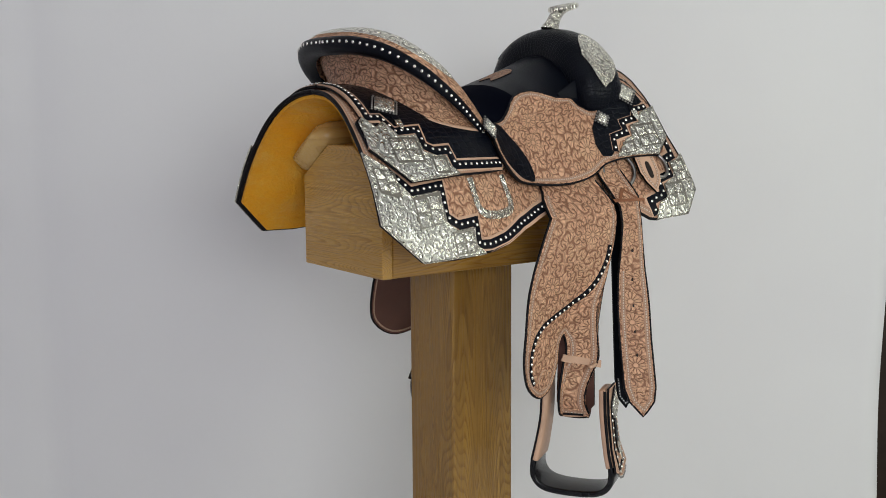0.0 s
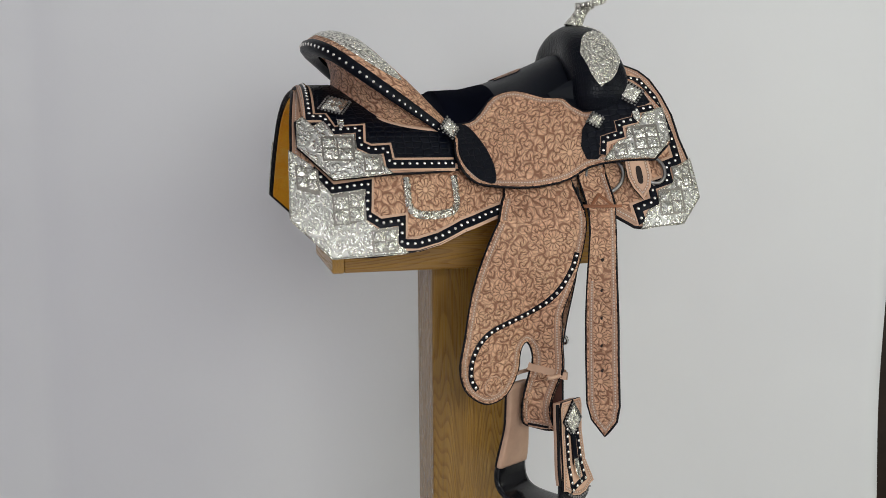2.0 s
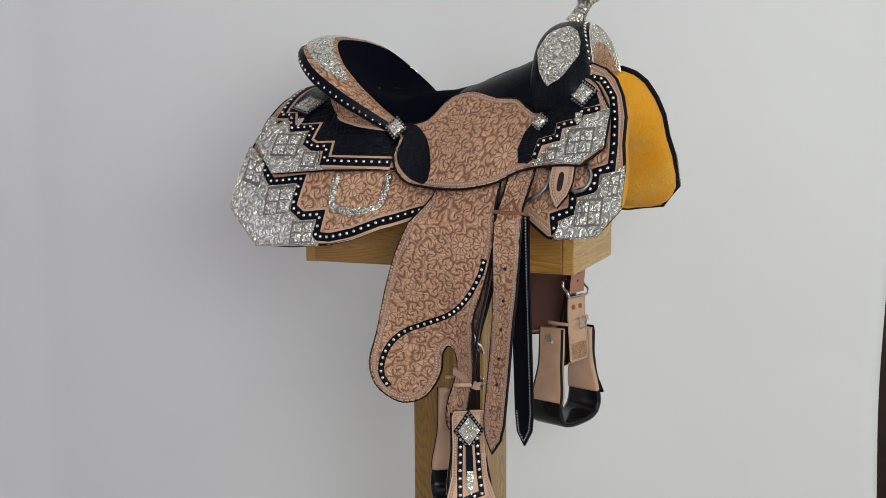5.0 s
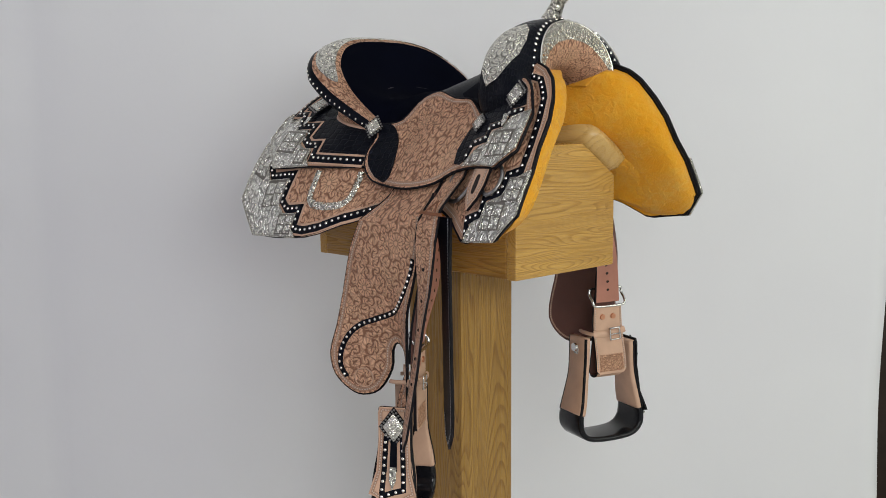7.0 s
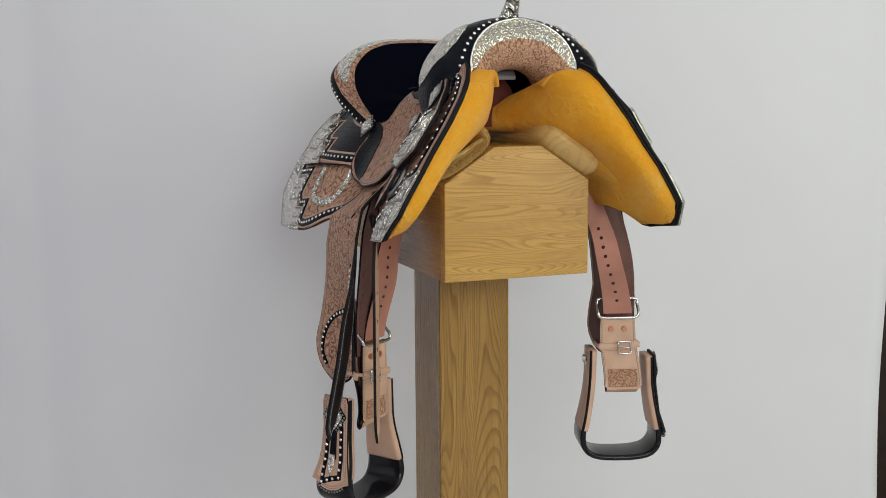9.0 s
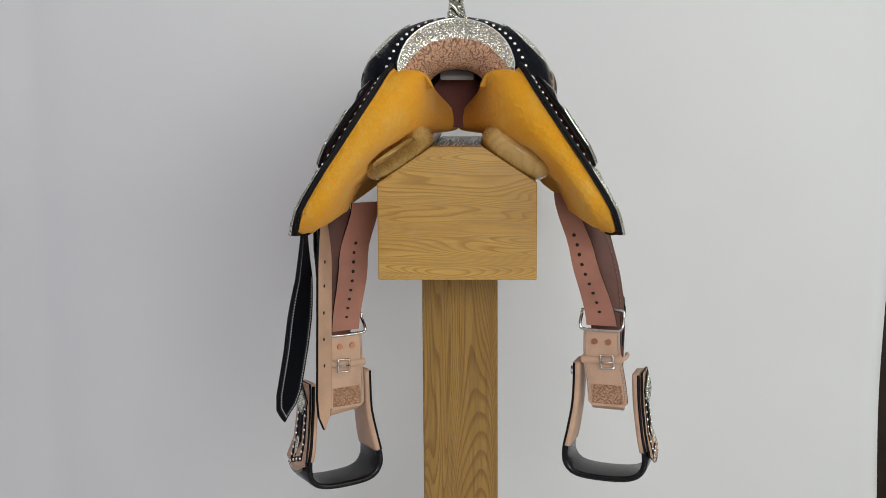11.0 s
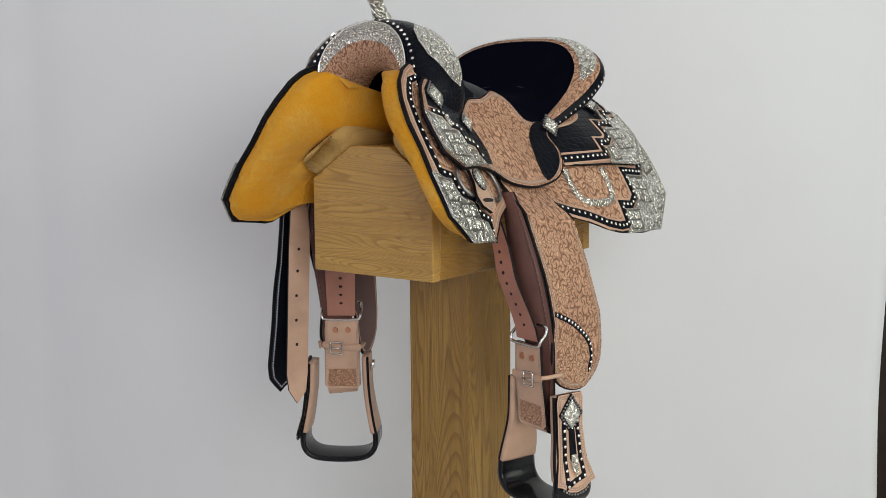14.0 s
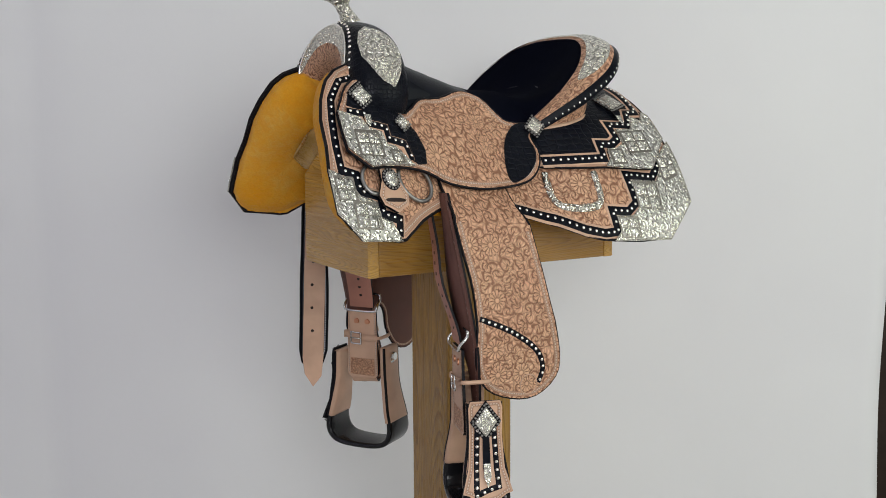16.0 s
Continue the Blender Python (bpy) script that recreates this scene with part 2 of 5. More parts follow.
def paper():
    m = material("backdrop_paper", (0.62, 0.61, 0.62), 0.85, 0, 0.2)
    n = Nodes(m)
    p = n.obj()
    a, b = n.noise(p, 1.2, 3.0), n.noise(p, 60.0, 4.0)
    n.colour(n.ramp(a, (0.3, (0.77, 0.765, 0.78)), (0.7, (0.81, 0.81, 0.81))))
    n.bump(n.math("ADD", n.math("MULTIPLY", a, 6.0), n.math("MULTIPLY", b, 0.06)), 0.01, 0.35)
    return m


M_PAPER = paper()
M_WALL = leather("room_paint", (0.80, 0.80, 0.81), 0.8, 200.0, 0.0003, 0.2, 0.04)
M_FLOOR = leather("pale_floor", (0.70, 0.69, 0.68), 0.6, 60.0, 0.0005, 0.3, 0.15)
# dark brown that shows past the backdrop's right edge
M_DARKBROWN = leather("dark_brown_surface", (0.030, 0.016, 0.010), 0.5, 80.0, 0.0005, 0.3, 0.3)


# ---- mesh helpers ----
def mesh_ob(name, verts, faces, mats, parent=None, label="", uvs=None, index=None, smooth=True):
    me = bpy.data.meshes.new(name)
    me.from_pydata([tuple(v) for v in verts], [], faces)
    for m in mats:
        me.materials.append(m)
    if uvs is not None:
        lay = me.uv_layers.new(name="UVMap")
        loops = np.empty(len(me.loops), dtype=np.int32)
        me.loops.foreach_get("vertex_index", loops)
        lay.data.foreach_set("uv", np.asarray(uvs, dtype=np.float32)[loops].ravel())
    if index is not None:
        me.polygons.foreach_set("material_index", np.asarray(index, dtype=np.int32))
    me.polygons.foreach_set("use_smooth", np.asarray([smooth] * len(faces) if isinstance(smooth, bool) else smooth))
    me.update()
    ob = new(name, me)
    if parent is not None:
        ob.parent = parent
    return tagged(ob, label)


def part(name, bm, mat, parent, label="", smooth=True):
    me = bpy.data.meshes.new(name)
    bm.normal_update()
    for f in bm.faces:
        f.smooth = smooth
    bm.to_mesh(me)
    bm.free()
    me.materials.append(mat)
    ob = new(name, me)
    ob.parent = parent
    return tagged(ob, label)


def rounded(pts, n=6, closed=True):
    """A smooth curve through a few points."""
    out, k = [], len(pts)
    last = k if closed else k - 1
    for i in range(last):
        p = [pts[(i + j) % k] if closed else pts[min(max(i + j, 0), k - 1)] for j in (-1, 0, 1, 2)]
        for s in range(n):
            f = s / n
            out.append(tuple(0.5 * (2 * b + (c - a) * f + (2 * a - 5 * b + 4 * c - d) * f * f + (3 * b - a - 3 * c + d) * f ** 3) for a, b, c, d in zip(*p)))
    if not closed:
        out.append(tuple(pts[-1]))
    return out


def fill(outline, cell):
    """Triangles over an outline, cut along a grid."""
    bm = bmesh.new()
    vs = [bm.verts.new((u, v, 0)) for u, v in outline]
    for tri in tessellate_polygon([[Vector((u, v, 0)) for u, v in outline]]):
        try:
            bm.faces.new([vs[i] for i in tri])
        except ValueError:
            pass
    us, ws = [p[0] for p in outline], [p[1] for p in outline]
    for axis, lo, hi in ((0, min(us), max(us)), (1, min(ws), max(ws))):
        n = int((hi - lo) / cell)
        for i in range(1, n + 1):
            co, no = [0, 0, 0], [0, 0, 0]
            co[axis], no[axis] = lo + (hi - lo) * i / (n + 1), 1
            bmesh.ops.bisect_plane(bm, geom=bm.verts[:] + bm.edges[:] + bm.faces[:], dist=1e-5, plane_co=co, plane_no=no)
    bm.verts.index_update()
    pts = [(v.co.x, v.co.y) for v in bm.verts]
    faces = [[v.index for v in f.verts] for f in bm.faces]
    rim = [(e.verts[0].index, e.verts[1].index) for e in bm.edges if len(e.link_faces) == 1]
    # keep the faces turned one way
    out = []
    for f in faces:
        area = sum(pts[f[i]][0] * pts[f[(i + 1) % len(f)]][1] - pts[f[(i + 1) % len(f)]][0] * pts[f[i]][1] for i in range(len(f)))
        out.append(f if area > 0 else f[::-1])
    bm.free()
    return pts, out, rim


def edge_gap(p, outline):
    best = 9.0
    for i in range(len(outline)):
        a, b = outline[i], outline[(i + 1) % len(outline)]
        dx, dy = b[0] - a[0], b[1] - a[1]
        L = dx * dx + dy * dy
        t = 0 if L < 1e-12 else max(0, min(1, ((p[0] - a[0]) * dx + (p[1] - a[1]) * dy) / L))
        best = min(best, math.hypot(p[0] - a[0] - t * dx, p[1] - a[1] - t * dy))
    return best


def sheet(name, outline, fn, h, thick, mats, parent, label="", cell=0.014, side=1, puff=0.0, puff_in=0.0, under=None, uv=None, soft=0.03):
    """A leather or metal sheet over the surface fn(u, v, height); side -1 gives its mirror image. mats: top, edge, underside."""
    pts, faces, rim = fill(outline, cell)
    gaps = [edge_gap(p, outline) for p in pts] if puff or puff_in else None
    top, bot = [], []
    for i, (u, v) in enumerate(pts):
        g = smooth(0, soft, gaps[i]) if gaps else 0
        hh = h + puff * g
        a, b = fn(u, v, hh), fn(u, v, h - thick - puff_in * g)
        top.append((a[0], a[1] * side, a[2]))
        bot.append((b[0], b[1] * side, b[2]))
    n = len(pts)
    verts = top + bot
    fs, idx, sm = [], [], []
    # find the outward turn
    f0 = faces[len(faces) // 2]
    q = [Vector(top[i]) for i in f0[:3]]
    flip = (q[1] - q[0]).cross(q[2] - q[0]).dot(q[0] - Vector(bot[f0[0]])) < 0
    for f in faces:
        fs.append(f[::-1] if flip else f)
        idx.append(0)
        sm.append(True)
    for f in faces:
        g = [i + n for i in f]
        fs.append(g if flip else g[::-1])
        idx.append(2 if len(mats) > 2 else len(mats) - 1)
        sm.append(True)
    used = {}
    for a, b in rim:
        for i in (a, b, a + n, b + n):
            if i not in used:
                used[i] = len(verts)
                verts.append(verts[i])
        fs.append([used[a], used[b], used[b + n], used[a + n]])
        idx.append(min(1, len(mats) - 1))
        sm.append(False)
    uvs = [uv(p) if uv else p for p in pts] * 2
    back = {w: k for k, w in used.items()}
    uvs = uvs + [uvs[back[i] % n] for i in range(2 * n, len(verts))]
    return mesh_ob(name, verts, fs, mats, parent, label, uvs, idx, sm)


def offset_line(path, d, closed=False):
    """A path moved sideways by d, with mitred corners."""
    out, n = [], len(path)
    for i in range(n):
        a = path[(i - 1) % n] if closed or i else None
        b = path[(i + 1) % n] if closed or i < n - 1 else None
        dirs = []
        for p, q in ((a, path[i]), (path[i], b)):
            if p is not None and q is not None:
                L = math.hypot(q[0] - p[0], q[1] - p[1]) or 1e-9
                dirs.append(((q[0] - p[0]) / L, (q[1] - p[1]) / L))
        if len(dirs) == 1:
            nx, ny, k = -dirs[0][1], dirs[0][0], 1.0
        else:
            nx, ny = -(dirs[0][1] + dirs[1][1]), dirs[0][0] + dirs[1][0]
            L = math.hypot(nx, ny) or 1e-9
            nx, ny = nx / L, ny / L
            k = min(2.0, 1 / max(0.3, nx * -dirs[0][1] + ny * dirs[0][0]))
        out.append((path[i][0] + nx * d * k, path[i][1] + ny * d * k))
    return out


def dense(path, step, closed=False):
    out = []
    n = len(path)
    for i in range(n if closed else n - 1):
        a, b = path[i], path[(i + 1) % n]
        k = max(1, round(math.dist(a, b) / step))
        out += [tuple(x + (y - x) * j / k for x, y in zip(a, b)) for j in range(k)]
    if not closed:
        out.append(tuple(path[-1]))
    return out


def ribbon(name, path, fn, h, width, mat, parent, label="", side=1, thick=0.0012, closed=False, shift=0.0, crown=0.0):
    """A narrow band along a path on a surface (UV: along, across)."""
    p = dense(path, 0.008, closed)
    ks = (-1.0, -0.6, 0.0, 0.6, 1.0)
    lift = (-thick, 0, crown, 0, -thick)
    rows = [offset_line(p, shift + width / 2 * k, closed) for k in ks]
    n, verts, uvs, s = len(p), [], [], 0.0
    for i in range(n + (1 if closed else 0)):
        j = i % n
        if i:
            s += math.dist(p[j], p[i - 1])
        for r, k, l in zip(rows, ks, lift):
            a = fn(r[j][0], r[j][1], h + l)
            verts.append((a[0], a[1] * side, a[2]))
            uvs.append((s, k * width / 2))
    faces = []
    m = len(verts) // 5
    q = [Vector(v) for v in (verts[0], verts[4], verts[5])]
    out = Vector(fn(p[0][0], p[0][1], h + 0.01))
    out.y *= side
    ctr = Vector(fn(p[0][0], p[0][1], h))
    ctr.y *= side
    flip = (q[1] - q[0]).cross(q[2] - q[0]).dot(out - ctr) < 0
    for i in range(m - 1):
        for k in range(4):
            f = [i * 5 + k, i * 5 + k + 1, i * 5 + k + 6, i * 5 + k + 5]
            faces.append(f[::-1] if flip else f)
    return mesh_ob(name, verts, faces, [mat], parent, label, uvs)


def tube(name, pts, r, mat, parent, label="", closed=False, sides=8, taper=None):
    """A round bar along points in space."""
    P = [Vector(p) for p in pts]
    n, verts, faces = len(P), [], []
    up = Vector((0.31, 0.17, 0.93))
    for i, p in enumerate(P):
        a = P[(i - 1) % n] if closed or i else p
        b = P[(i + 1) % n] if closed or i < n - 1 else p
        t = (b - a).normalized()
        e1 = t.cross(up)
        if e1.length < 1e-3:
            e1 = t.cross(Vector((1, 0, 0)))
        e1.normalize()
        e2 = t.cross(e1)
        rr = r * (taper[i] if taper else 1)
        verts += [p + (e1 * math.cos(2 * math.pi * k / sides) + e2 * math.sin(2 * math.pi * k / sides)) * rr for k in range(sides)]
    for i in range(n if closed else n - 1):
        for k in range(sides):
            a, b = i * sides, ((i + 1) % n) * sides
            faces.append([a + k, a + (k + 1) % sides, b + (k + 1) % sides, b + k])
    if not closed:
        faces += [list(range(sides))[::-1], [(n - 1) * sides + k for k in range(sides)]]
    uvs = [(i // sides * 0.004, i % sides * 0.004) for i in range(len(verts))]
    return mesh_ob(name, verts, faces, [mat], parent, label, uvs)


def piping(outline, fn, h, parent, side=1, r=.0021):
    """The rounded, black dyed cut edge of a thick leather."""
    return tube("dyed_edge", rail(outline, fn, h, side, .008, True), r, M_EDGE, parent, "black dyed edge", True, 6)


def rail(path, fn, h, side, step=0.006, closed=False):
    out = []
    for u, v in dense(path, step, closed):
        a = fn(u, v, h)
        out.append((a[0], a[1] * side, a[2]))
    return out


def dome(r, flat=0.7, rings=4, seg=10):
    bm = bmesh.new()
    bmesh.ops.create_uvsphere(bm, u_segments=seg, v_segments=rings * 2, radius=r)
    for v in bm.verts:
        v.co.z *= flat
    me = bpy.data.meshes.new("stud")
    for f in bm.faces:
        f.smooth = True
    bm.to_mesh(me)
    bm.free()
    me.materials.append(M_BRIGHT)
    return me


STUD, BEAD = dome(0.0029), dome(0.0020)
BEAD.materials[0] = M_DARKSTEEL


def frame_on(fn, u, v, h, side, e=0.002):
    """Place, outward normal and the direction of u of a surface point."""
    def at(a, b, c):
        p = fn(a, b, c)
        return Vector((p[0], p[1] * side, p[2]))
    p = at(u, v, h)
    nrm = (at(u, v, h + 0.01) - at(u, v, h)).normalized()
    tx = at(u + e, v, h) - at(u - e, v, h)
    tx = (tx - nrm * tx.dot(nrm)).normalized()
    ty = nrm.cross(tx)
    m = Matrix((tx, ty, nrm)).transposed().to_4x4()
    m.translation = p
    return m


def along(path, step, closed=False):
    """Points at even steps along a path."""
    p = list(path) + ([path[0]] if closed else [])
    L = sum(math.dist(a, b) for a, b in zip(p, p[1:]))
    n = max(1, round(L / step))
    out, want, run = [], [(i + 0.5) * L / n for i in range(n)], 0.0
    for a, b in zip(p, p[1:]):
        d = math.dist(a, b)
        while want and want[0] <= run + d + 1e-9:
            f = (want.pop(0) - run) / d if d else 0
            out.append(tuple(x + (y - x) * f for x, y in zip(a, b)))
        run += d
    return out


def studs(path, fn, h, parent, side=1, step=0.0118, data=STUD, closed=False):
    for u, v in along(path, step, closed):
        ob = new("stud" if data is STUD else "bead", data)
        ob.parent = parent
        ob.matrix_basis = frame_on(fn, u, v, h, side)


# ---- shapes of the saddle: x ahead, y to its left, z up from the lens height ----
REAR = ((0, .008), (.05, .002), (.10, -.018), (.15, -.057), (.20, -.115), (.235, -.178), (.26, -.245), (.28, -.31))
FORE = ((.02, .088), (.06, .078), (.095, .050), (.122, .008), (.158, -.048), (.202, -.115), (.238, -.178), (.262, -.25))
def smooth(a, b, x):
    t = min(1.0, max(0.0, (x - a) / (b - a)))
    return t * t * (3 - 2 * t)
def spline(pts, k):
    n = len(pts) - 1
    if k < 0 or k > n:
        e = 0 if k < 0 else n
        a, b = pts[0 if k < 0 else n - 1], pts[1 if k < 0 else n]
        c = pts[e]
        return tuple(w + (q - p) * (k - e) for w, p, q in zip(c, a, b))
    i = min(int(k), n - 1)
    f = k - i
    p = [pts[min(max(j, 0), n)] for j in (i - 1, i, i + 1, i + 2)]
    return tuple(0.5 * (2 * b + (c - a) * f + (2 * a - 5 * b + 4 * c - d) * f * f + (3 * b - a - 3 * c + d) * f ** 3) for a, b, c, d in zip(*p))
STEP = .06
def flank0(x, v):
    k = v / STEP
    r, f = spline(REAR, k), spline(FORE, k)
    b = smooth(-.05, .28, x)
    y = r[0] + (f[0] - r[0]) * b
    z = r[1] + (f[1] - r[1]) * b
    y *= 1 - math.exp(-((x - .04) / .13) ** 2) * (.06 + .045 * smooth(.35, 0, v))
    y -= .034 * math.exp(-(x / .085) ** 2) * smooth(.12, .22, v) * smooth(.36, .27, v)
    y -= .028 * math.exp(-((x - .16) / .095) ** 2) * smooth(.13, .21, v)
    return np.array((x, -y, z))
def flank(x, v, h=0.0):
    p = flank0(x, v)
    if h:
        e = 1e-3
        n = np.cross(flank0(x + e, v) - flank0(x - e, v), flank0(x, v - e) - flank0(x, v + e))
        p = p + h * n / np.linalg.norm(n) * (1 if n[1] < 0 else -1)
    return p
@functools.lru_cache(None)
def tucked(x, z):
    """How far out a hanging leather may lie at this height so that it stays under the seat jockey."""
    lo, hi = .10, .40
    for _ in range(14):
        mid = (lo + hi) / 2
        lo, hi = (mid, hi) if flank0(x, mid)[2] > z else (lo, mid)
    foot = flank0(x, .302)[2]
    return -flank0(x, lo)[1] + .011 + .55 * max(0.0, foot - z)


def fender(x, z, h=0.0):
    w = smooth(-.26, -.45, z)
    y = float(np.interp(-z, (.12, .16, .20, .25, .33, .5), (.206, .229, .242, .244, .240, .235)))
    if z > -.27:
        y = min(y, tucked(round(x, 4), round(z, 4)))
    low = .203 + .40 * max(0, .07 - x) + .9 * max(0, x - .074)
    return np.array((x, -(y * (1 - w) + low * w) - h, z))


def cantle_rim(a, w):
    """a from -1 to 1 round the cantle, w from 0 (inner edge of the roll) to 1 (outer edge)."""
    s = 1 if a < 0 else -1
    o, i = spline(RIM_OUT, abs(a) * 6), spline(RIM_IN, abs(a) * 6)
    p = [i[k] + (o[k] - i[k]) * w for k in range(3)]
    return np.array((p[0], p[1] * s * -1, p[2] + 0.010 * math.sin(math.pi * min(1, max(0, w))) * (1 - 0.5 * abs(a))))


RIM_OUT = ((-.272, 0, .100), (-.265, .073, .098), (-.241, .134, .083), (-.199, .175, .050), (-.148, .179, .013), (-.103, .166, -.018), (-.058, .146, -.050))
RIM_IN = ((-.212, 0, .106), (-.206, .060, .103), (-.186, .110, .088), (-.155, .146, .056), (-.118, .158, .020), (-.085, .153, -.012), (-.052, .140, -.043))
RIM_LOW = ((-.235, 0, .006), (-.230, .050, .002), (-.208, .100, -.014), (-.172, .140, -.035), (-.135, .152, -.046), (-.098, .152, -.052), (-.058, .144, -.056))


def rim_sheet(a, w, h=0.0):
    p = cantle_rim(a, w)
    e = 1e-3
    n = np.cross(cantle_rim(a + e, w) - cantle_rim(a - e, w), cantle_rim(a, w + e) - cantle_rim(a, w - e))
    n = n / np.linalg.norm(n)
    return p + h * (n if n[2] > 0 else -n)


FORK_OUT = ((0, .128), (.052, .120), (.100, .098), (.138, .058), (.152, .014), (.150, -.016), (.142, -.036))
FORK_IN = ((0, .046), (.022, .043), (.040, .032), (.052, .012), (.060, -.006), (.068, -.016), (.080, -.022))
FORK_X = ((.212, .040), (.212, .042), (.212, .046), (.214, .050), (.214, .052), (.211, .046), (.207, .036))


def fork0(a, deg):
    s = -1 if a < 0 else 1
    k = min(1.0, abs(a)) * 6
    o, i, x = spline(FORK_OUT, k), spline(FORK_IN, k), spline(FORK_X, k)
    c, d = [(p + q) / 2 for p, q in zip(o, i)], [(p - q) / 2 for p, q in zip(o, i)]
    cap = math.sqrt(max(0.02, 1 - smooth(.84, 1.03, abs(a)) ** 2))
    d = [q * cap for q in d]
    x = (x[0], x[1] * cap)
    t = math.radians(deg)
    co, si = math.cos(t), math.sin(t)
    ex = math.copysign(abs(co) ** 0.72, co)
    er = math.copysign(abs(si) ** 0.72, si)
    return np.array((x[0] + x[1] * ex + 0.012 * (c[1] < 9) * smooth(.13, -.06, c[1]), -s * (c[0] + d[0] * er), c[1] + d[1] * er))


def fork(a, q, h=0.0):
    """q: degrees / 100 round the section, 0 ahead, 0.9 outward, 1.8 back."""
    deg = q * 100
    p = fork0(a, deg)
    if h:
        e = 0.01
        n = np.cross(fork0(a + e, deg) - fork0(a - e, deg), fork0(a, deg + 2) - fork0(a, deg - 2))
        L = np.linalg.norm(n)
        if L > 1e-12:
            n = n / L
            m = (fork0(a, 0) + fork0(a, 180)) / 2
            p = p + h * (n if np.dot(n, p - m) > 0 else -n)
    return p


def seat_edge(x):
    """Where the padded seat meets the tooled jockey."""
    v = float(np.interp(x, (-.058, -.017, .003, .033, .072, .118, .150, .175, .21), (.178, .174, .160, .138, .137, .160, .172, .192, .215)))
    return flank(x, v, .020)


def seat_ridge(x):
    return float(np.interp(x, (-.06, 0, .05, .10, .14, .17, .21), (.010, .013, .024, .043, .060, .074, .078)))


def seat(x, r, h=0.0):
    """r from -1 to 1 across the seat."""
    e = seat_edge(x)
    zc = seat_ridge(x)
    y = -e[1] * abs(r)
    z = zc + (e[2] - zc) * abs(r) ** 2.3
    return np.array((x, y * (1 if r > 0 else -1), z + h))


def strap(x, z, h=0.0):
    y = float(np.interp(-z, (.12, .17, .22, .30, .42, .54), (.212, .243, .253, .257, .277, .303)))
    if z > -.25:
        y = min(y, tucked(round(x, 4), round(z, 4)))
    y += (x - .180) * .72 * smooth(-.2, -.38, z)
    return np.array((x, -y - h, z))


def strap_inner(x, z, h=0.0):
    y = .228 + (x - .195) * .48 * smooth(-.15, -.28, z)
    return np.array((x - h * .3, -y - h, z))


# ---- the setting ----
def box(name, lo, hi, mat, label, category, parent=None, kind="structure"):
    bm = bmesh.new()
    bmesh.ops.create_cube(bm, size=1)
    for v in bm.verts:
        v.co = Vector([l + (h - l) * (c + 0.5) for l, h, c in zip(lo, hi, v.co)])
    ob = part(name, bm, mat, parent, label, False)
    return tagged(ob, label, category, kind=kind)


WALL_Y = 0.62
# floor, ceiling and white walls are unseen, added pale to bounce light
box("floor", (-3, -4.2, -0.1), (3, 1.3, 0), M_FLOOR, "unseen pale floor that bounces light up", "floor")
box("ceiling", (-3, -4.2, 2.9), (3, 1.3, 3.0), M_WALL, "unseen white ceiling that bounces light down", "ceiling")
box("wall_north", (-3, 1.2, 0), (3, 1.3, 2.9), M_DARKBROWN, "dark brown wall behind the paper backdrop", "wall")
box("wall_south", (-3, -4.2, 0), (3, -4.1, 2.9), M_WALL, "unseen white wall that bounces light", "wall")
box("wall_west", (-3.1, -4.2, 0), (-3, 1.3, 2.9), M_WALL, "unseen white wall that bounces light", "wall")
box("wall_east", (3, -4.2, 0), (3.1, 1.3, 2.9), M_WALL, "unseen white wall that bounces light", "wall")


def backdrop():
    """Hanging paper with soft vertical waves, a long fold and a leaning right edge."""
    nx, nz = 90, 60
    verts, uvs = [], []
    for k in (0, 1):
        for j in range(nz + 1):
            z = 0.02 + 2.6 * j / nz
            right = 1.026 + 0.014 * smooth(1.3, 0.75, z) * -1 + 0.004 * math.sin(z * 9)
            for i in range(nx + 1):
                x = -1.9 + (right + 1.9) * i / nx
                y = WALL_Y + 0.004 * math.sin(x * 2.3 + 1.0) + 0.003 * math.sin(x * 5.1 + z * 0.7)
                y += 0.010 * math.exp(-((x + 1.0 + 0.01 * z) / 0.045) ** 2)
                y += 0.004 * math.exp(-((z - 1.16 - 0.02 * x) / 0.014) ** 2) * smooth(-0.55, -1.0, x)
                verts.append((x, y + 0.0015 * k, z))
                uvs.append((x, z))
    n = (nx + 1) * (nz + 1)
    faces = []
    for j in range(nz):
        for i in range(nx):
            a = j * (nx + 1) + i
            f = [a, a + 1, a + nx + 2, a + nx + 1]
            faces += [f, [q + n for q in f[::-1]]]
    ring = [i for i in range(nx + 1)] + [j * (nx + 1) + nx for j in range(1, nz + 1)] + [nz * (nx + 1) + i for i in range(nx - 1, -1, -1)] + [j * (nx + 1) for j in range(nz - 1, 0, -1)]
    for a, b in zip(ring, ring[1:] + ring[:1]):
        faces.append([b, a, a + n, b + n])
    ob = mesh_ob("backdrop", verts, faces, [M_PAPER], None, "light grey paper backdrop with faint creases", uvs)
    return tagged(ob, category="backdrop", kind="structure")


backdrop()

# ---- the stand ----
stand = tagged(new("saddle_stand"), "varnished oak display stand with one square post", "stand")
stand.location = (0, 0, 0)


def bevelled(bm, w, seg=2):
    bmesh.ops.bevel(bm, geom=bm.edges[:], offset=w, segments=seg, profile=0.5, affect="EDGES", clamp_overlap=True)


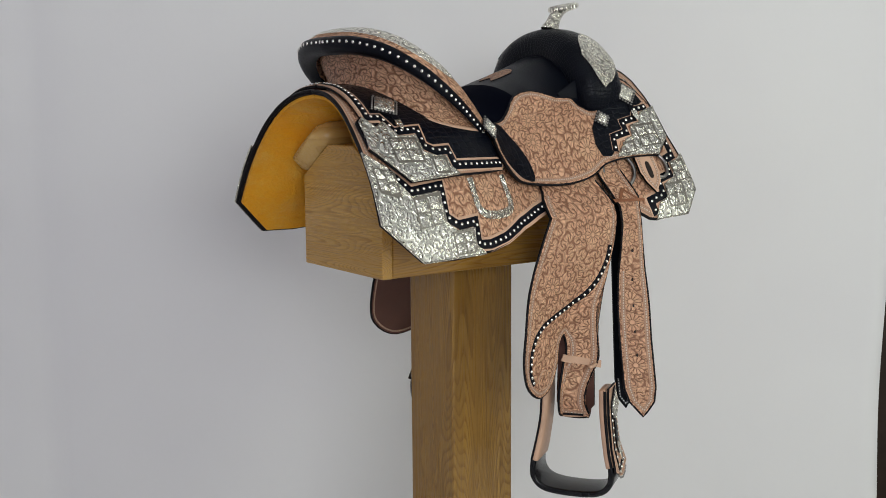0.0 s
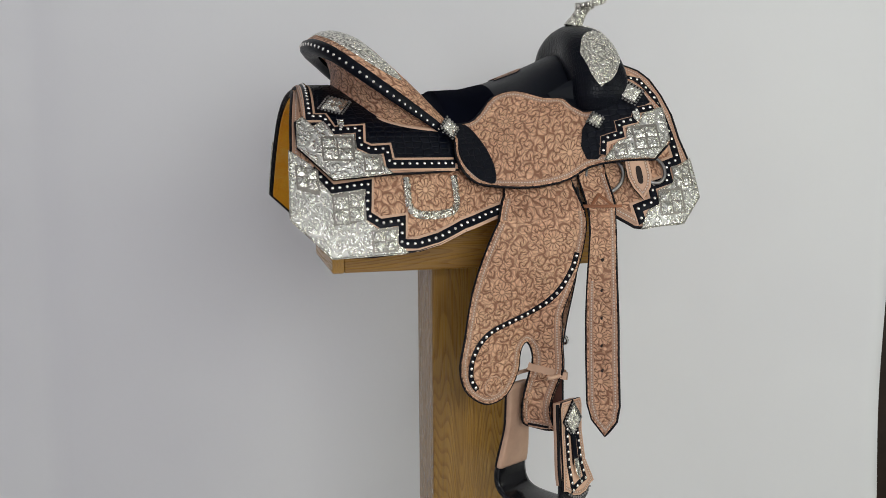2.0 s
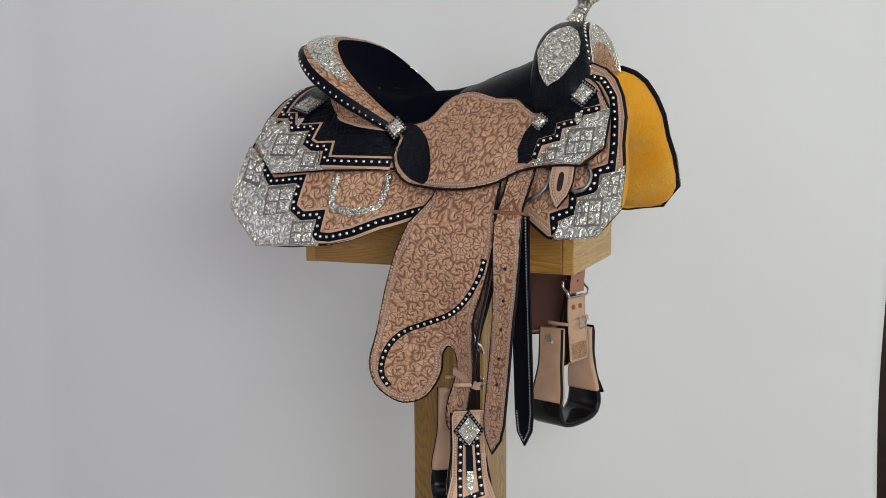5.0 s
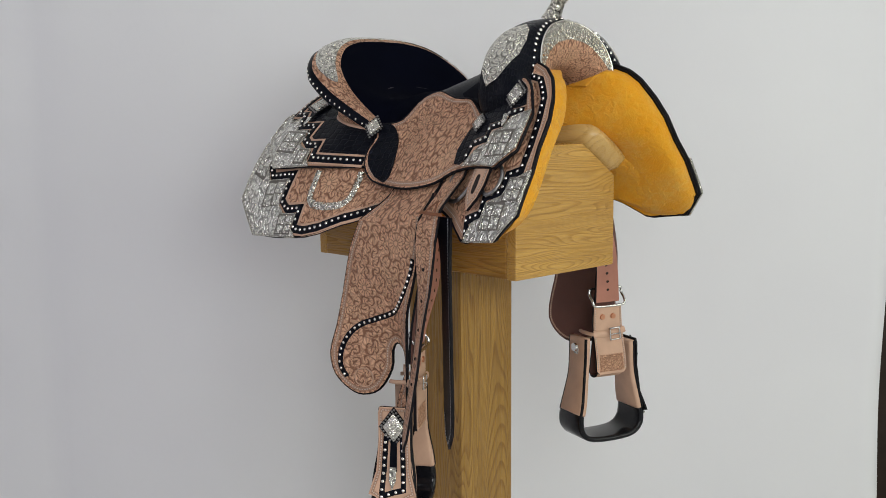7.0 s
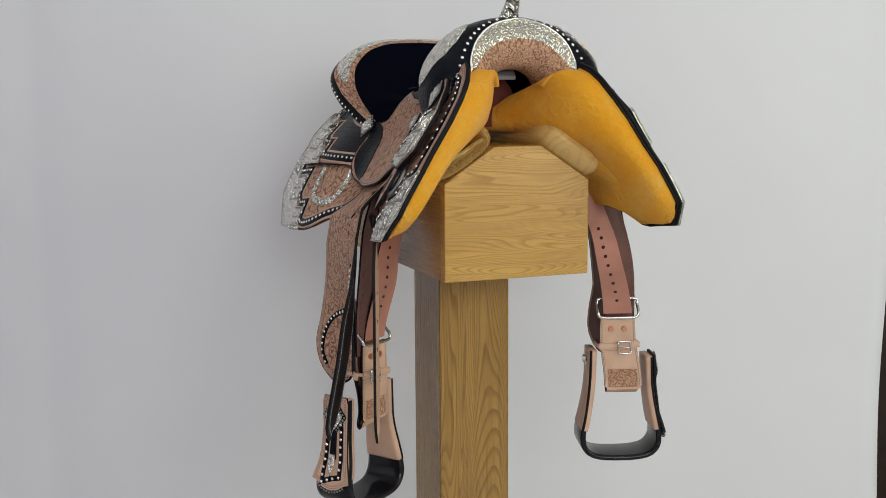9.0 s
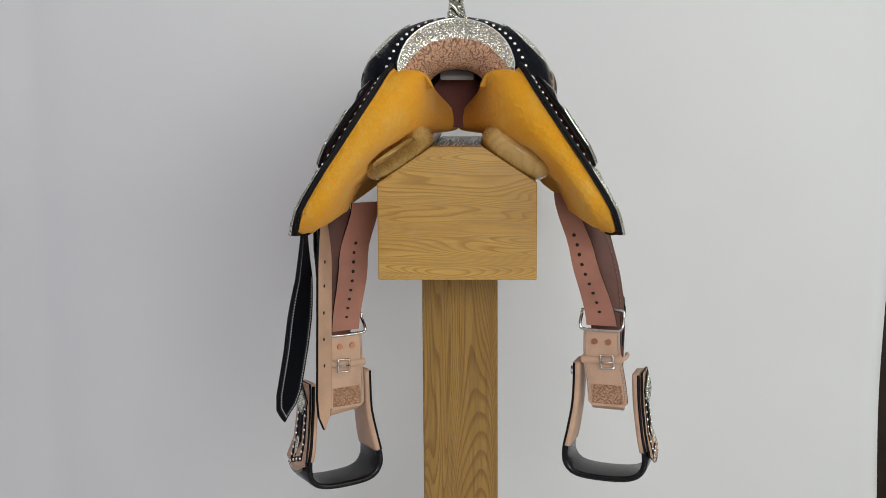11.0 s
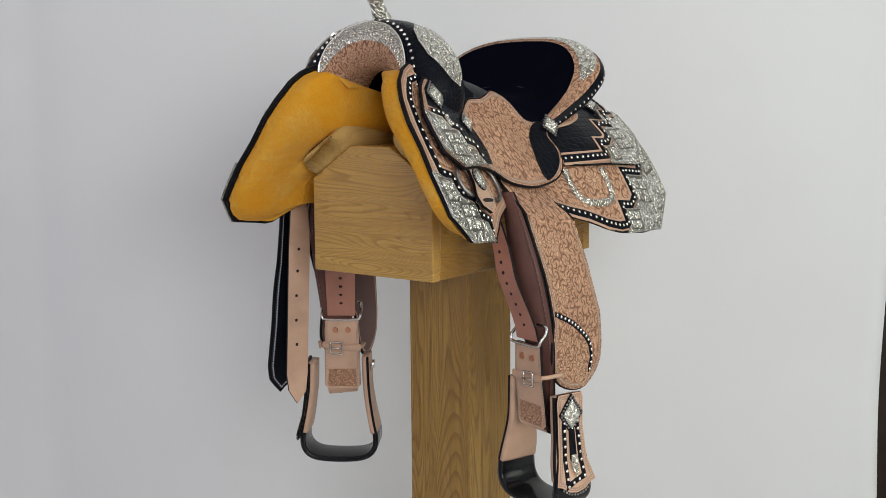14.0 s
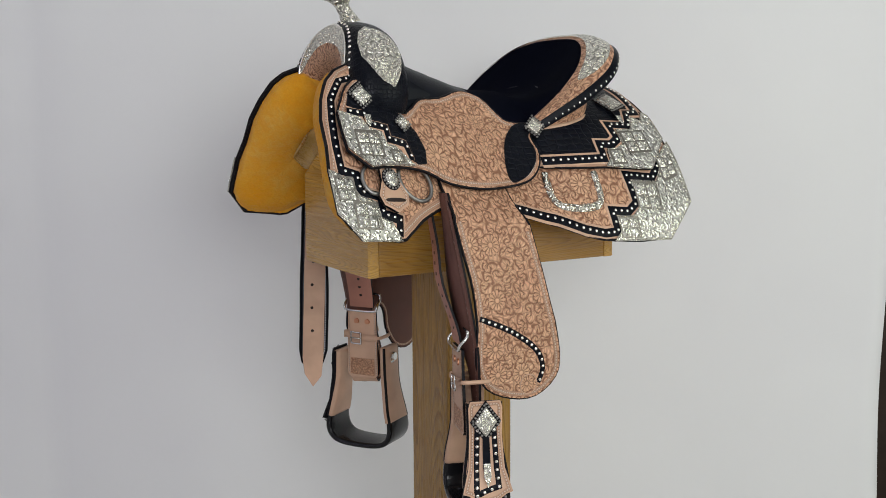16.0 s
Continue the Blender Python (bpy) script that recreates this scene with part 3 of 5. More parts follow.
def stand_block():
    """Long box whose upper corners are sawn off; end boards show their own grain."""
    prof = ((-.1275, -.2915), (.1275, -.2915), (.1275, -.135), (.041, -.078), (-.041, -.078), (-.1275, -.135))
    for name, x0, x1, mat, label in (("end_board", .230, .250, M_OAK, "oak end board with cross grain"), ("end_board", -.250, -.230, M_OAK, "oak end board with cross grain"), ("body", -.2298, .2298, M_OAK_LONG, "")):
        bm = bmesh.new()
        g = 0.0 if name == "end_board" else 0.0006
        rows = [[bm.verts.new((x, y * (1 - g * 4), ZC + z + g)) for y, z in prof] for x in (x0, x1)]
        bm.faces.new(rows[0][::-1])
        bm.faces.new(rows[1])
        for i in range(6):
            bm.faces.new((rows[0][i], rows[0][(i + 1) % 6], rows[1][(i + 1) % 6], rows[1][i]))
        bevelled(bm, 0.0022)
        part(name, bm, mat, stand, label, False)


stand_block()


def post():
    bm = bmesh.new()
    bmesh.ops.create_cube(bm, size=1)
    for v in bm.verts:
        v.co = Vector((v.co.x * .1345, v.co.y * .1345, (v.co.z + .5) * (ZC - .2917)))
    bevelled(bm, 0.004)
    part("post", bm, M_OAK_POST, stand, "square oak post with long grain", False)


post()


def pads():
    """Rounded rests on the sawn-off corners."""
    for s in (1, -1):
        verts, faces = [], []
        nx, nr = 28, 20
        for i in range(nx + 1):
            f = i / nx
            x = -.268 + .536 * f
            e = min(f, 1 - f) * nx / 4
            k = math.sqrt(max(0.0, 1 - (1 - min(1, e)) ** 2)) * 0.85 + 0.15
            for j in range(nr):
                t = 2 * math.pi * j / nr
                c, q = math.cos(t), math.sin(t)
                u = math.copysign(abs(c) ** 0.6, c) * .064 * (0.55 + 0.45 * k)
                w = math.copysign(abs(q) ** 0.75, q) * .033 * k
                if q > 0:
                    w -= .006 * math.cos(u / .064 * 1.5) * (1 - abs(2 * f - 1) ** 4)
                ca, sa = math.cos(math.radians(-33.5)), math.sin(math.radians(-33.5))
                verts.append((x, s * (.099 + u * ca - w * sa), ZC - .0845 + u * sa + w * ca))
        for i in range(nx):
            for j in range(nr):
                a, b = i * nr + j, i * nr + (j + 1) % nr
                faces.append([a, b, b + nr, a + nr] if s < 0 else [a, a + nr, b + nr, b])
        faces += [list(range(nr)), [nx * nr + j for j in range(nr)][::-1]]
        mesh_ob("rest", verts, faces, [M_REST], stand, "rounded varnished wooden rest")


pads()

# ---- the saddle ----
saddle = tagged(new("saddle"), "western show saddle of tooled tan leather, black leather and engraved silver", "saddle")
saddle.location = (0, 0, ZC)

SKIRT = [(-.300, -.002), (-.302, .05), (-.307, .098), (-.314, .161), (-.318, .212), (-.325, .309), (-.265, .360), (-.203, .361), (-.149, .357), (-.127, .355), (-.095, .348), (-.050, .333), (-.010, .324), (.06, .318), (.13, .325), (.201, .364), (.219, .375), (.241, .387), (.254, .389), (.319, .384), (.351, .354), (.349, .295), (.342, .265), (.339, .228), (.329, .194), (.313, .158), (.295, .136), (.272, .122), (.25, .128), (.22, .16), (.18, .20), (.05, .20), (-.05, .20), (-.12, .10), (-.16, -.002)]
REAR_JOCKEY = [(-.290, -.002), (-.294, .066), (-.294, .157), (-.308, .169), (-.308, .212), (-.256, .258), (-.164, .252), (-.100, .251), (-.050, .249), (-.052, .22), (-.058, .178), (-.12, .10), (-.16, -.002)]
RJ_SILVER = [(-.305, .170), (-.296, .162), (-.281, .181), (-.263, .171), (-.249, .196), (-.216, .195), (-.216, .219), (-.196, .226), (-.178, .226), (-.176, .242), (-.163, .252), (-.256, .259), (-.308, .212)]
RJ_ZIG = [(-.281, .006), (-.282, .086), (-.284, .160), (-.262, .160), (-.250, .187), (-.206, .184), (-.209, .210), (-.192, .218), (-.167, .217), (-.165, .239), (-.098, .240), (-.057, .241)]
SK_SILVER = [(-.322, .214), (-.327, .310), (-.265, .363), (-.147, .359), (-.164, .346), (-.160, .324), (-.193, .326), (-.215, .311), (-.208, .272), (-.262, .277), (-.281, .255), (-.290, .235)]
SK_ZIG = [(-.288, .240), (-.258, .269), (-.202, .263), (-.207, .306), (-.187, .318), (-.153, .315), (-.156, .346), (-.131, .347), (-.095, .340), (-.050, .325), (-.005, .317), (.03, .313)]
FJ_SILVER = [(.207, .296), (.226, .282), (.236, .274), (.250, .272), (.254, .256), (.274, .252), (.284, .236), (.317, .225), (.317, .275), (.285, .300)]
FJ_ZIG = [(.207, .288), (.213, .267), (.242, .264), (.242, .248), (.269, .244), (.275, .229), (.303, .224)]
FS_SILVER = [(.252, .390), (.320, .386), (.353, .355), (.351, .296), (.327, .309), (.312, .334), (.287, .344), (.284, .364), (.266, .370)]
FS_ZIG = [(.262, .150), (.292, .160), (.314, .196), (.322, .230), (.328, .268), (.330, .297), (.307, .304), (.308, .327), (.276, .336), (.278, .359), (.249, .366), (.254, .384)]
SEAT_JOCKEY = [(-.062, .180), (-.017, .172), (.003, .158), (.033, .134), (.072, .133), (.118, .157), (.150, .167), (.165, .190), (.178, .208), (.195, .219), (.225, .214), (.250, .179), (.269, .162), (.291, .181), (.308, .212), (.318, .227), (.318, .277), (.286, .301), (.207, .298), (.176, .299), (.139, .306), (.085, .303), (.031, .292), (-.015, .278), (-.043, .258), (-.055, .232), (-.052, .205)]
BLACK_REAR = [(-.058, .185), (-.030, .178), (-.008, .205), (.010, .235), (.018, .262), (.014, .284), (-.015, .272), (-.040, .252), (-.051, .230), (-.048, .205)]
BLACK_FORE = [(.205, .222), (.228, .218), (.252, .183), (.269, .168), (.288, .186), (.300, .215), (.275, .228), (.268, .243), (.242, .248), (.241, .264), (.213, .267), (.207, .286), (.196, .292), (.178, .288), (.172, .268), (.180, .245)]
FENDER = [(.040, -.120), (.029, -.162), (.007, -.200), (-.017, -.252), (-.037, -.315), (-.051, -.387), (-.061, -.433), (-.052, -.471), (-.026, -.495), (-.003, -.501), (.025, -.490), (.047, -.454), (.051, -.420), (.062, -.405), (.073, -.418), (.076, -.442), (.068, -.472), (.059, -.505), (.057, -.535), (.066, -.551), (.104, -.555), (.100, -.530), (.102, -.503), (.110, -.474), (.117, -.446), (.115, -.401), (.115, -.354), (.128, -.316), (.144, -.262), (.153, -.217), (.152, -.185), (.141, -.120)]
FENDER_LINE = [(.138, -.253), (.131, -.278), (.115, -.307), (.094, -.332), (.067, -.352), (.030, -.367), (-.003, -.380), (-.026, -.399), (-.040, -.426), (-.042, -.454), (-.031, -.474)]
FAR_FENDER = [(.150, -.110), (.154, -.193), (.148, -.238), (.138, -.301), (.137, -.353), (.138, -.416), (.119, -.457), (.072, -.479), (.024, -.481), (-.014, -.454), (-.020, -.416), (-.006, -.350), (.006, -.279), (.016, -.214), (.030, -.110)]
FAR_LINE = [(.134, -.343), (.078, -.368), (.028, -.403), (.013, -.435), (.021, -.460)]

LEATHER3 = [M_TOOL, M_EDGE, M_FLEECE]


def zigzag(name, path, fn, h, side, width=.0125):
    ribbon("zigzag_border", path, fn, h + .0008, width + .0075, M_TAN, saddle, "tan leather edging", side)
    b = ribbon(name, path, fn, h + .0020, width, M_BLACK, saddle, "black leather zigzag strip set with silver studs", side)
    studs(path, fn, h + .0028, b, side)


def silver_plate(name, outline, fn, h, side, tiles=()):
    p = sheet(name, outline, fn, h + .0022, .0024, [M_SILVER, M_BRIGHT], saddle, "engraved silver corner plate", side=side)
    r = tube("rope_edge", rail(offset_line(outline, 0.0, True), fn, h + .0020, side, closed=True), .0017, M_SILVER_FINE, p, "", True, 6)
    for u0, v0, nu, nv, du, dv, sk in tiles:
        g = .0025
        bed = [(u0 - g, v0 - g), (u0 + nu * du + g * .4, v0 - g + sk * nu), (u0 + nu * du + g * .4, v0 + nv * dv + g * .4 + sk * nu), (u0 - g, v0 + nv * dv + g * .4)]
        # dark sheet that shows as grooves between the tiles
        sheet("tile_bed", bed, fn, h + .0030, .0012, [M_DARKSILVER, M_DARKSILVER], p, "dark silver ground under the tiles", side=side, cell=.02)
        for i in range(nu):
            for j in range(nv):
                pyramid(u0 + i * du, v0 + j * dv + sk * i, du * .90, dv * .90, fn, h + .0030, side, p)


def pyramid(u, v, du, dv, fn, h, side, parent):
    """A raised four-sided tile."""
    cs = [(u, v), (u + du, v), (u + du, v + dv), (u, v + dv)]
    ins = [(u + du * a, v + dv * b) for a, b in ((.22, .22), (.78, .22), (.78, .78), (.22, .78))]
    P = [fn(a, b, h) for a, b in cs] + [fn(a, b, h + .0020) for a, b in ins] + [fn(u + du / 2, v + dv / 2, h + .0030)]
    P = [(p[0], p[1] * side, p[2]) for p in P]
    F = [[i, (i + 1) % 4, 4 + (i + 1) % 4, 4 + i] for i in range(4)] + [[4 + i, 4 + (i + 1) % 4, 8] for i in range(4)]
    q = [Vector(P[i]) for i in F[0][:3]]
    m = Vector(P[8]) - Vector(P[0])
    if (q[1] - q[0]).cross(q[2] - q[0]).dot(m) < 0:
        F = [f[::-1] for f in F]
    mesh_ob("tile", P, F, [M_FACET], parent, "", cs + ins + [(u + du / 2, v + dv / 2)], smooth=False)


def concho(u, v, fn, h, side, sx, sy, turn=0.0, parent=None, oval=False):
    """Beaded silver ornament: a base plate, four raised facets and a ring of beads."""
    m = frame_on(fn, u, v, h, side) @ pose(0, 0, 0, 0, 0, turn * side)
    n = 28 if oval else 4
    corner = [(sx * math.cos(2 * math.pi * i / n), sy * math.sin(2 * math.pi * i / n)) for i in range(n)] if oval else [(sx, 0), (0, sy), (-sx, 0), (0, -sy)]
    P, F, U = [], [], []
    for k, z in ((.92, 0.0), (.92, .003), (.86, .0046), (.70, .0056)):
        P += [(x * k, y * k, z) for x, y in corner]
    for r in range(3):
        F += [[r * n + i, r * n + (i + 1) % n, (r + 1) * n + (i + 1) % n, (r + 1) * n + i] for i in range(n)]
    if oval:
        P.append((0, 0, .009))
        F += [[3 * n + i, 3 * n + (i + 1) % n, 4 * n] for i in range(n)]
    else:
        # four small facets over a cross groove
        base = len(P)
        top = [(x * .70, y * .70, .0056) for x, y in corner]
        mids = [tuple((a + b) / 2 for a, b in zip(top[i], top[(i + 1) % 4])) for i in range(4)]
        P += [*mids, (0, 0, .0050)]
        for i in range(4):
            q = (3 * n + i, base + i, base + 4, base + (i - 1) % 4)
            peak = tuple(sum(P[j][c] for j in q) / 4 + (.0026 if c == 2 else 0) for c in range(3))
            P.append(peak)
            F += [[q[j], q[(j + 1) % 4], len(P) - 1] for j in range(4)]
    index = [0] * len(F)
    base = len(P)
    for k, z in ((1.26, 0.0), (1.24, .0016), (.8, .0016)):
        P += [(x * k, y * k, z) for x, y in corner]
    for r in range(2):
        F += [[base + r * n + i, base + r * n + (i + 1) % n, base + (r + 1) * n + (i + 1) % n, base + (r + 1) * n + i] for i in range(n)]
    index += [1] * (len(F) - len(index))
    P = [m @ Vector(p) for p in P]
    U = [(p.x, p.z) for p in P]
    ob = mesh_ob("concho", P, F, [M_CONCHO, M_EDGE], parent or saddle, "beaded silver concho on a black backing", U, index, smooth=oval)
    for x, y in along([(a * 1.10, b * 1.10) for a, b in corner], .0060, True):
        b = new("bead", BEAD)
        b.parent = ob
        b.matrix_basis = m @ Matrix.Translation((x, y, .0022))
    return ob


def disc(name, m, r, thick, mat, parent, label="", seg=20):
    bm = bmesh.new()
    bmesh.ops.create_cone(bm, cap_ends=True, segments=seg, radius1=r, radius2=r * .9, depth=thick)
    bm.transform(m)
    return part(name, bm, mat, parent, label, False)


def front_lining(side):
    """Fleece that fills the front of each skirt in to the gullet."""
    rim = [(.236, .050, .014), (.252, .061, .030), (.269, .075, .043)]
    for u, v in ((.291, .140), (.309, .162), (.324, .196), (.334, .228), (.338, .265), (.344, .295), (.346, .352), (.317, .380), (.256, .384), (.222, .371), (.19, .352)):
        e = flank(u, v, -.004)
        rim.append((e[0], -e[1], e[2]))
    edge = rounded(rim, 3, False)
    core = rounded([(.196, .044, .016), (.178, .036, .008), (.155, .029, .003), (.130, .014, -.014), (.110, .003, -.028), (.104, -.002, -.042), (.108, .004, -.055), (.120, .040, -.060), (.130, .080, -.060), (.150, .114, -.070), (.150, .134, -.090), (.150, .152, -.122), (.146, .172, -.160), (.14, .195, -.190)], 3, False)
    n, m = len(edge), 12
    verts, faces = [], []
    for e, c in zip(edge, core):
        e, c = np.array(e), np.array(c)
        for j in range(m + 1):
            w = j / m
            p = e + (c - e) * w
            b = math.sin(math.pi * w ** 0.55)
            p = p + np.array((.030, -.022 * min(1.0, max(0.0, p[1] - .01) / .07), .002)) * b
            verts.append((p[0], -p[1] * side, p[2]))
    for i in range(n - 1):
        for j in range(m):
            f = [i * (m + 1) + j, i * (m + 1) + j + 1, (i + 1) * (m + 1) + j + 1, (i + 1) * (m + 1) + j]
            faces.append(f if side > 0 else f[::-1])
    mesh_ob("front_fleece", verts, faces, [M_FLEECE], saddle, "yellow fleece panel beside the gullet")


def flank_parts(side):
    sk = sheet("skirt", SKIRT, flank, .006, .0075, [M_TOOL, M_EDGE], saddle, "tooled tan leather skirt with black dyed edge", side=side, cell=.016)
    piping(SKIRT, flank, .004, sk, side, .0030)
    sheet("fleece_lining", offset_line(SKIRT, -.004, True), flank, -.0017, .006, [M_FLEECE], saddle, "yellow fleece lining under the skirt", side=side, puff_in=.030, soft=.09, cell=.016)
    front_lining(side)
    edge = offset_line(SKIRT[1:28], -.0075)
    ribbon("border", edge, flank, .0068, .0135, M_STITCH, saddle, "tan leather border with pale stitching", side)
    zigzag("zigzag_strip", SK_ZIG, flank, .0066, side)
    zigzag("zigzag_strip", FS_ZIG, flank, .0066, side)
    silver_plate("skirt_plate", SK_SILVER, flank, .0072, side, ((-.258, .281, 2, 2, .024, .019, -.0030), (-.200, .329, 2, 2, .019, .014, -.0012), (-.312, .236, 2, 2, .016, .016, .0045)))
    silver_plate("skirt_plate", FS_SILVER, flank, .0072, side, ((.287, .346, 2, 2, .019, .015, -.0016), (.318, .310, 2, 2, .014, .015, -.002)))
    # rear jockey
    rj = sheet("rear_jockey", REAR_JOCKEY, flank, .014, .005, [M_CROC, M_EDGE, M_BROWN], saddle, "black embossed leather rear jockey", side=side)
    piping(REAR_JOCKEY, flank, .0125, rj, side)
    ribbon("border", [(-.308, .207), (-.254, .252), (-.164, .247), (-.100, .246), (-.052, .244)], flank, .0148, .010, M_STITCH, saddle, "tan leather border with pale stitching", side)
    ribbon("border", [(-.2895, .002), (-.292, .066), (-.292, .157)], flank, .0148, .008, M_STITCH, saddle, "tan leather border with pale stitching", side)
    zigzag("zigzag_strip", RJ_ZIG, flank, .0146, side)
    silver_plate("jockey_plate", RJ_SILVER, flank, .0150, side, ((-.268, .200, 2, 2, .024, .016, .0005), (-.204, .229, 1, 1, .024, .020, 0)))
    # black apron round the foot of the fork
    sheet("fork_apron", [(.128, .150), (.165, .140), (.205, .135), (.245, .135), (.268, .150), (.262, .185), (.240, .215), (.215, .232), (.188, .230), (.160, .214), (.142, .185)], flank, .0165, .004, [M_BLACK, M_EDGE], saddle, "black leather apron at the foot of the fork", side=side)
    # seat jockey
    sj = rounded(SEAT_JOCKEY[:15], 3, False)[:-1] + SEAT_JOCKEY[15:18] + rounded(SEAT_JOCKEY[18:], 3, False)
    sjo = sheet("seat_jockey", sj, flank, .022, .006, [M_TOOL, M_EDGE, M_BROWN], saddle, "tooled tan leather seat jockey", side=side, cell=.012)
    piping(sj, flank, .0200, sjo, side, .0024)
    ribbon("border", offset_line(sj[:], .006, True), flank, .0226, .0085, M_STITCH, saddle, "tan leather border with pale stitching", side, closed=True)
    sheet("black_inlay", rounded(BLACK_REAR, 3), flank, .0236, .002, [M_CROC, M_EDGE], saddle, "black embossed leather inlay", side=side)
    sheet("black_inlay", BLACK_FORE, flank, .0236, .002, [M_CROC, M_EDGE], saddle, "black embossed leather inlay", side=side)
    zigzag("zigzag_strip", FJ_ZIG, flank, .0230, side, .0105)
    silver_plate("jockey_plate", FJ_SILVER, flank, .0232, side, ((.262, .258, 2, 2, .019, .0150, -.0016), (.228, .281, 1, 1, .018, .013, -.001)))
    # conchos
    concho(-.240, .136, flank, .0165, side, .027, .025, 18)
    concho(-.062, .189, flank, .026, side, .016, .019)
    concho(.271, .199, flank, .0245, side, .021, .021, 8)
    concho(.206, .237, flank, .0245, side, .014, .015)
    for u, v, h in ((-.236, .160, .0185), (.272, .222, .0262)):
        t = sheet("tie_string", [(u - .004, v - .006), (u + .004, v - .006), (u + .005, v + .012), (u - .005, v + .012)], flank, h, .002, [M_BLACK, M_EDGE], saddle, "short black leather tie", side=side, cell=.02)
        sheet("tie_tip", [(u - .0055, v + .010), (u + .0055, v + .010), (u + .005, v + .022), (u, v + .028), (u - .005, v + .022)], flank, h + .002, .002, [M_FACET, M_BRIGHT], t, "silver tip", side=side, cell=.02)
    # rigging buckle frame on the skirt
    b = [(-.139, .256), (-.1395, .275), (-.139, .294), (-.134, .303), (-.122, .308), (-.098, .310), (-.073, .308), (-.062, .303), (-.057, .294), (-.0565, .275), (-.057, .256)]
    ribbon("rear_buckle", rounded(b, 3, False), flank, .0105, .0118, M_SILVER_FINE, saddle, "engraved silver rigging buckle", side, thick=.003, crown=.001)


for side in (1, -1):
    flank_parts(side)


def seat_and_cantle():
    # padded seat ahead of the cantle
    nx, nr = 26, 28
    xs = [-.056 + (.184 + .056) * i / nx for i in range(nx + 1)]
    verts = [seat(x, -1 + 2 * j / nr, .001) for x in xs for j in range(nr + 1)]
    faces = [[i * (nr + 1) + j, i * (nr + 1) + j + 1, (i + 1) * (nr + 1) + j + 1, (i + 1) * (nr + 1) + j] for i in range(nx) for j in range(nr)]
    idx = [0 if xs[f[0] // (nr + 1)] < .028 else 1 for f in faces]
    uvs = [(v[0], v[1]) for v in verts]
    mesh_ob("seat", verts, [f[::-1] for f in faces], [M_SUEDE, M_BLACK], saddle, "black suede seat with smooth black leather front", uvs, idx)
    sheet("seat_badge", rounded([(.058, -.16), (.098, -.20), (.112, 0), (.098, .20), (.058, .16), (.070, 0)], 3), seat, .003, .002, [M_TOOL_FINE, M_EDGE], saddle, "small tan leather badge on the seat front", cell=.05)
    # dish up to the cantle roll
    na, nw = 64, 18
    verts = []
    for i in range(na + 1):
        a = -1 + 2 * i / na
        r = cantle_rim(a, 0)
        for j in range(nw + 1):
            w = j / nw
            f = np.array((-.056, 0, .010))
            xy = f + (r - f) * w
            k = abs(a) ** 3
            z = f[2] + (r[2] - f[2]) * (w ** 2.3 * (1 - k) + w ** 2.3 * k) - .018 * math.sin(math.pi * w) * (1 - k)
            verts.append((xy[0], xy[1], z))
    faces = [[i * (nw + 1) + j, i * (nw + 1) + j + 1, (i + 1) * (nw + 1) + j + 1, (i + 1) * (nw + 1) + j] for i in range(na) for j in range(nw)]
    mesh_ob("seat_dish", verts, faces, [M_SUEDE], saddle, "black suede seat dish", [(v[0], v[1]) for v in verts])
    # roll: tooled band above, black leather round the outside
    na = 80
    ws = (0, .25, .5, .75, 1)
    verts, uvs = [], []
    for i in range(na + 1):
        a = -1 + 2 * i / na
        for w in ws:
            p = cantle_rim(a, w)
            verts.append(p)
            uvs.append((a * .26, w * .055))
    nw = len(ws)
    faces = [[i * nw + j, (i + 1) * nw + j, (i + 1) * nw + j + 1, i * nw + j + 1] for i in range(na) for j in range(nw - 1)]
    mesh_ob("cantle_band", verts, [f[::-1] for f in faces], [M_TOOL_FINE], saddle, "tooled tan leather band on the cantle roll", uvs)
    prof = ((0, 0), (.006, -.002), (.010, -.008), (.010, -.017), (.004, -.025), (-.008, -.030), (-.022, -.028))
    verts = []
    for i in range(na + 1):
        a = -1 + 2 * i / na
        p, q = cantle_rim(a, 1), cantle_rim(a, 0)
        o = p - q
        o[2] = 0
        o = o / np.linalg.norm(o)
        k = 1 - .45 * abs(a) ** 3
        for d, z in prof:
            verts.append(p + o * d * k + np.array((0, 0, z * k)))
    n = len(prof)
    faces = [[i * n + j, i * n + j + 1, (i + 1) * n + j + 1, (i + 1) * n + j] for i in range(na) for j in range(n - 1)]
    roll = mesh_ob("cantle_roll", verts, faces, [M_BLACK], saddle, "black leather cantle roll edged with silver studs")
    for i in range(58):
        a = -.985 + 1.97 * i / 57
        p, q = cantle_rim(a, 1), cantle_rim(a, 0)
        o = p - q
        o[2] = 0
        o = o / np.linalg.norm(o)
        st = new("stud", STUD)
        st.parent = roll
        st.matrix_basis = Matrix.Translation(Vector(p + o * .0095 * (1 - .45 * abs(a) ** 3) + np.array((0, 0, -.009)))) @ Vector(o).to_track_quat("Z", "Y").to_matrix().to_4x4()
    # back of the cantle
    verts, uvs = [], []
    nz = 8
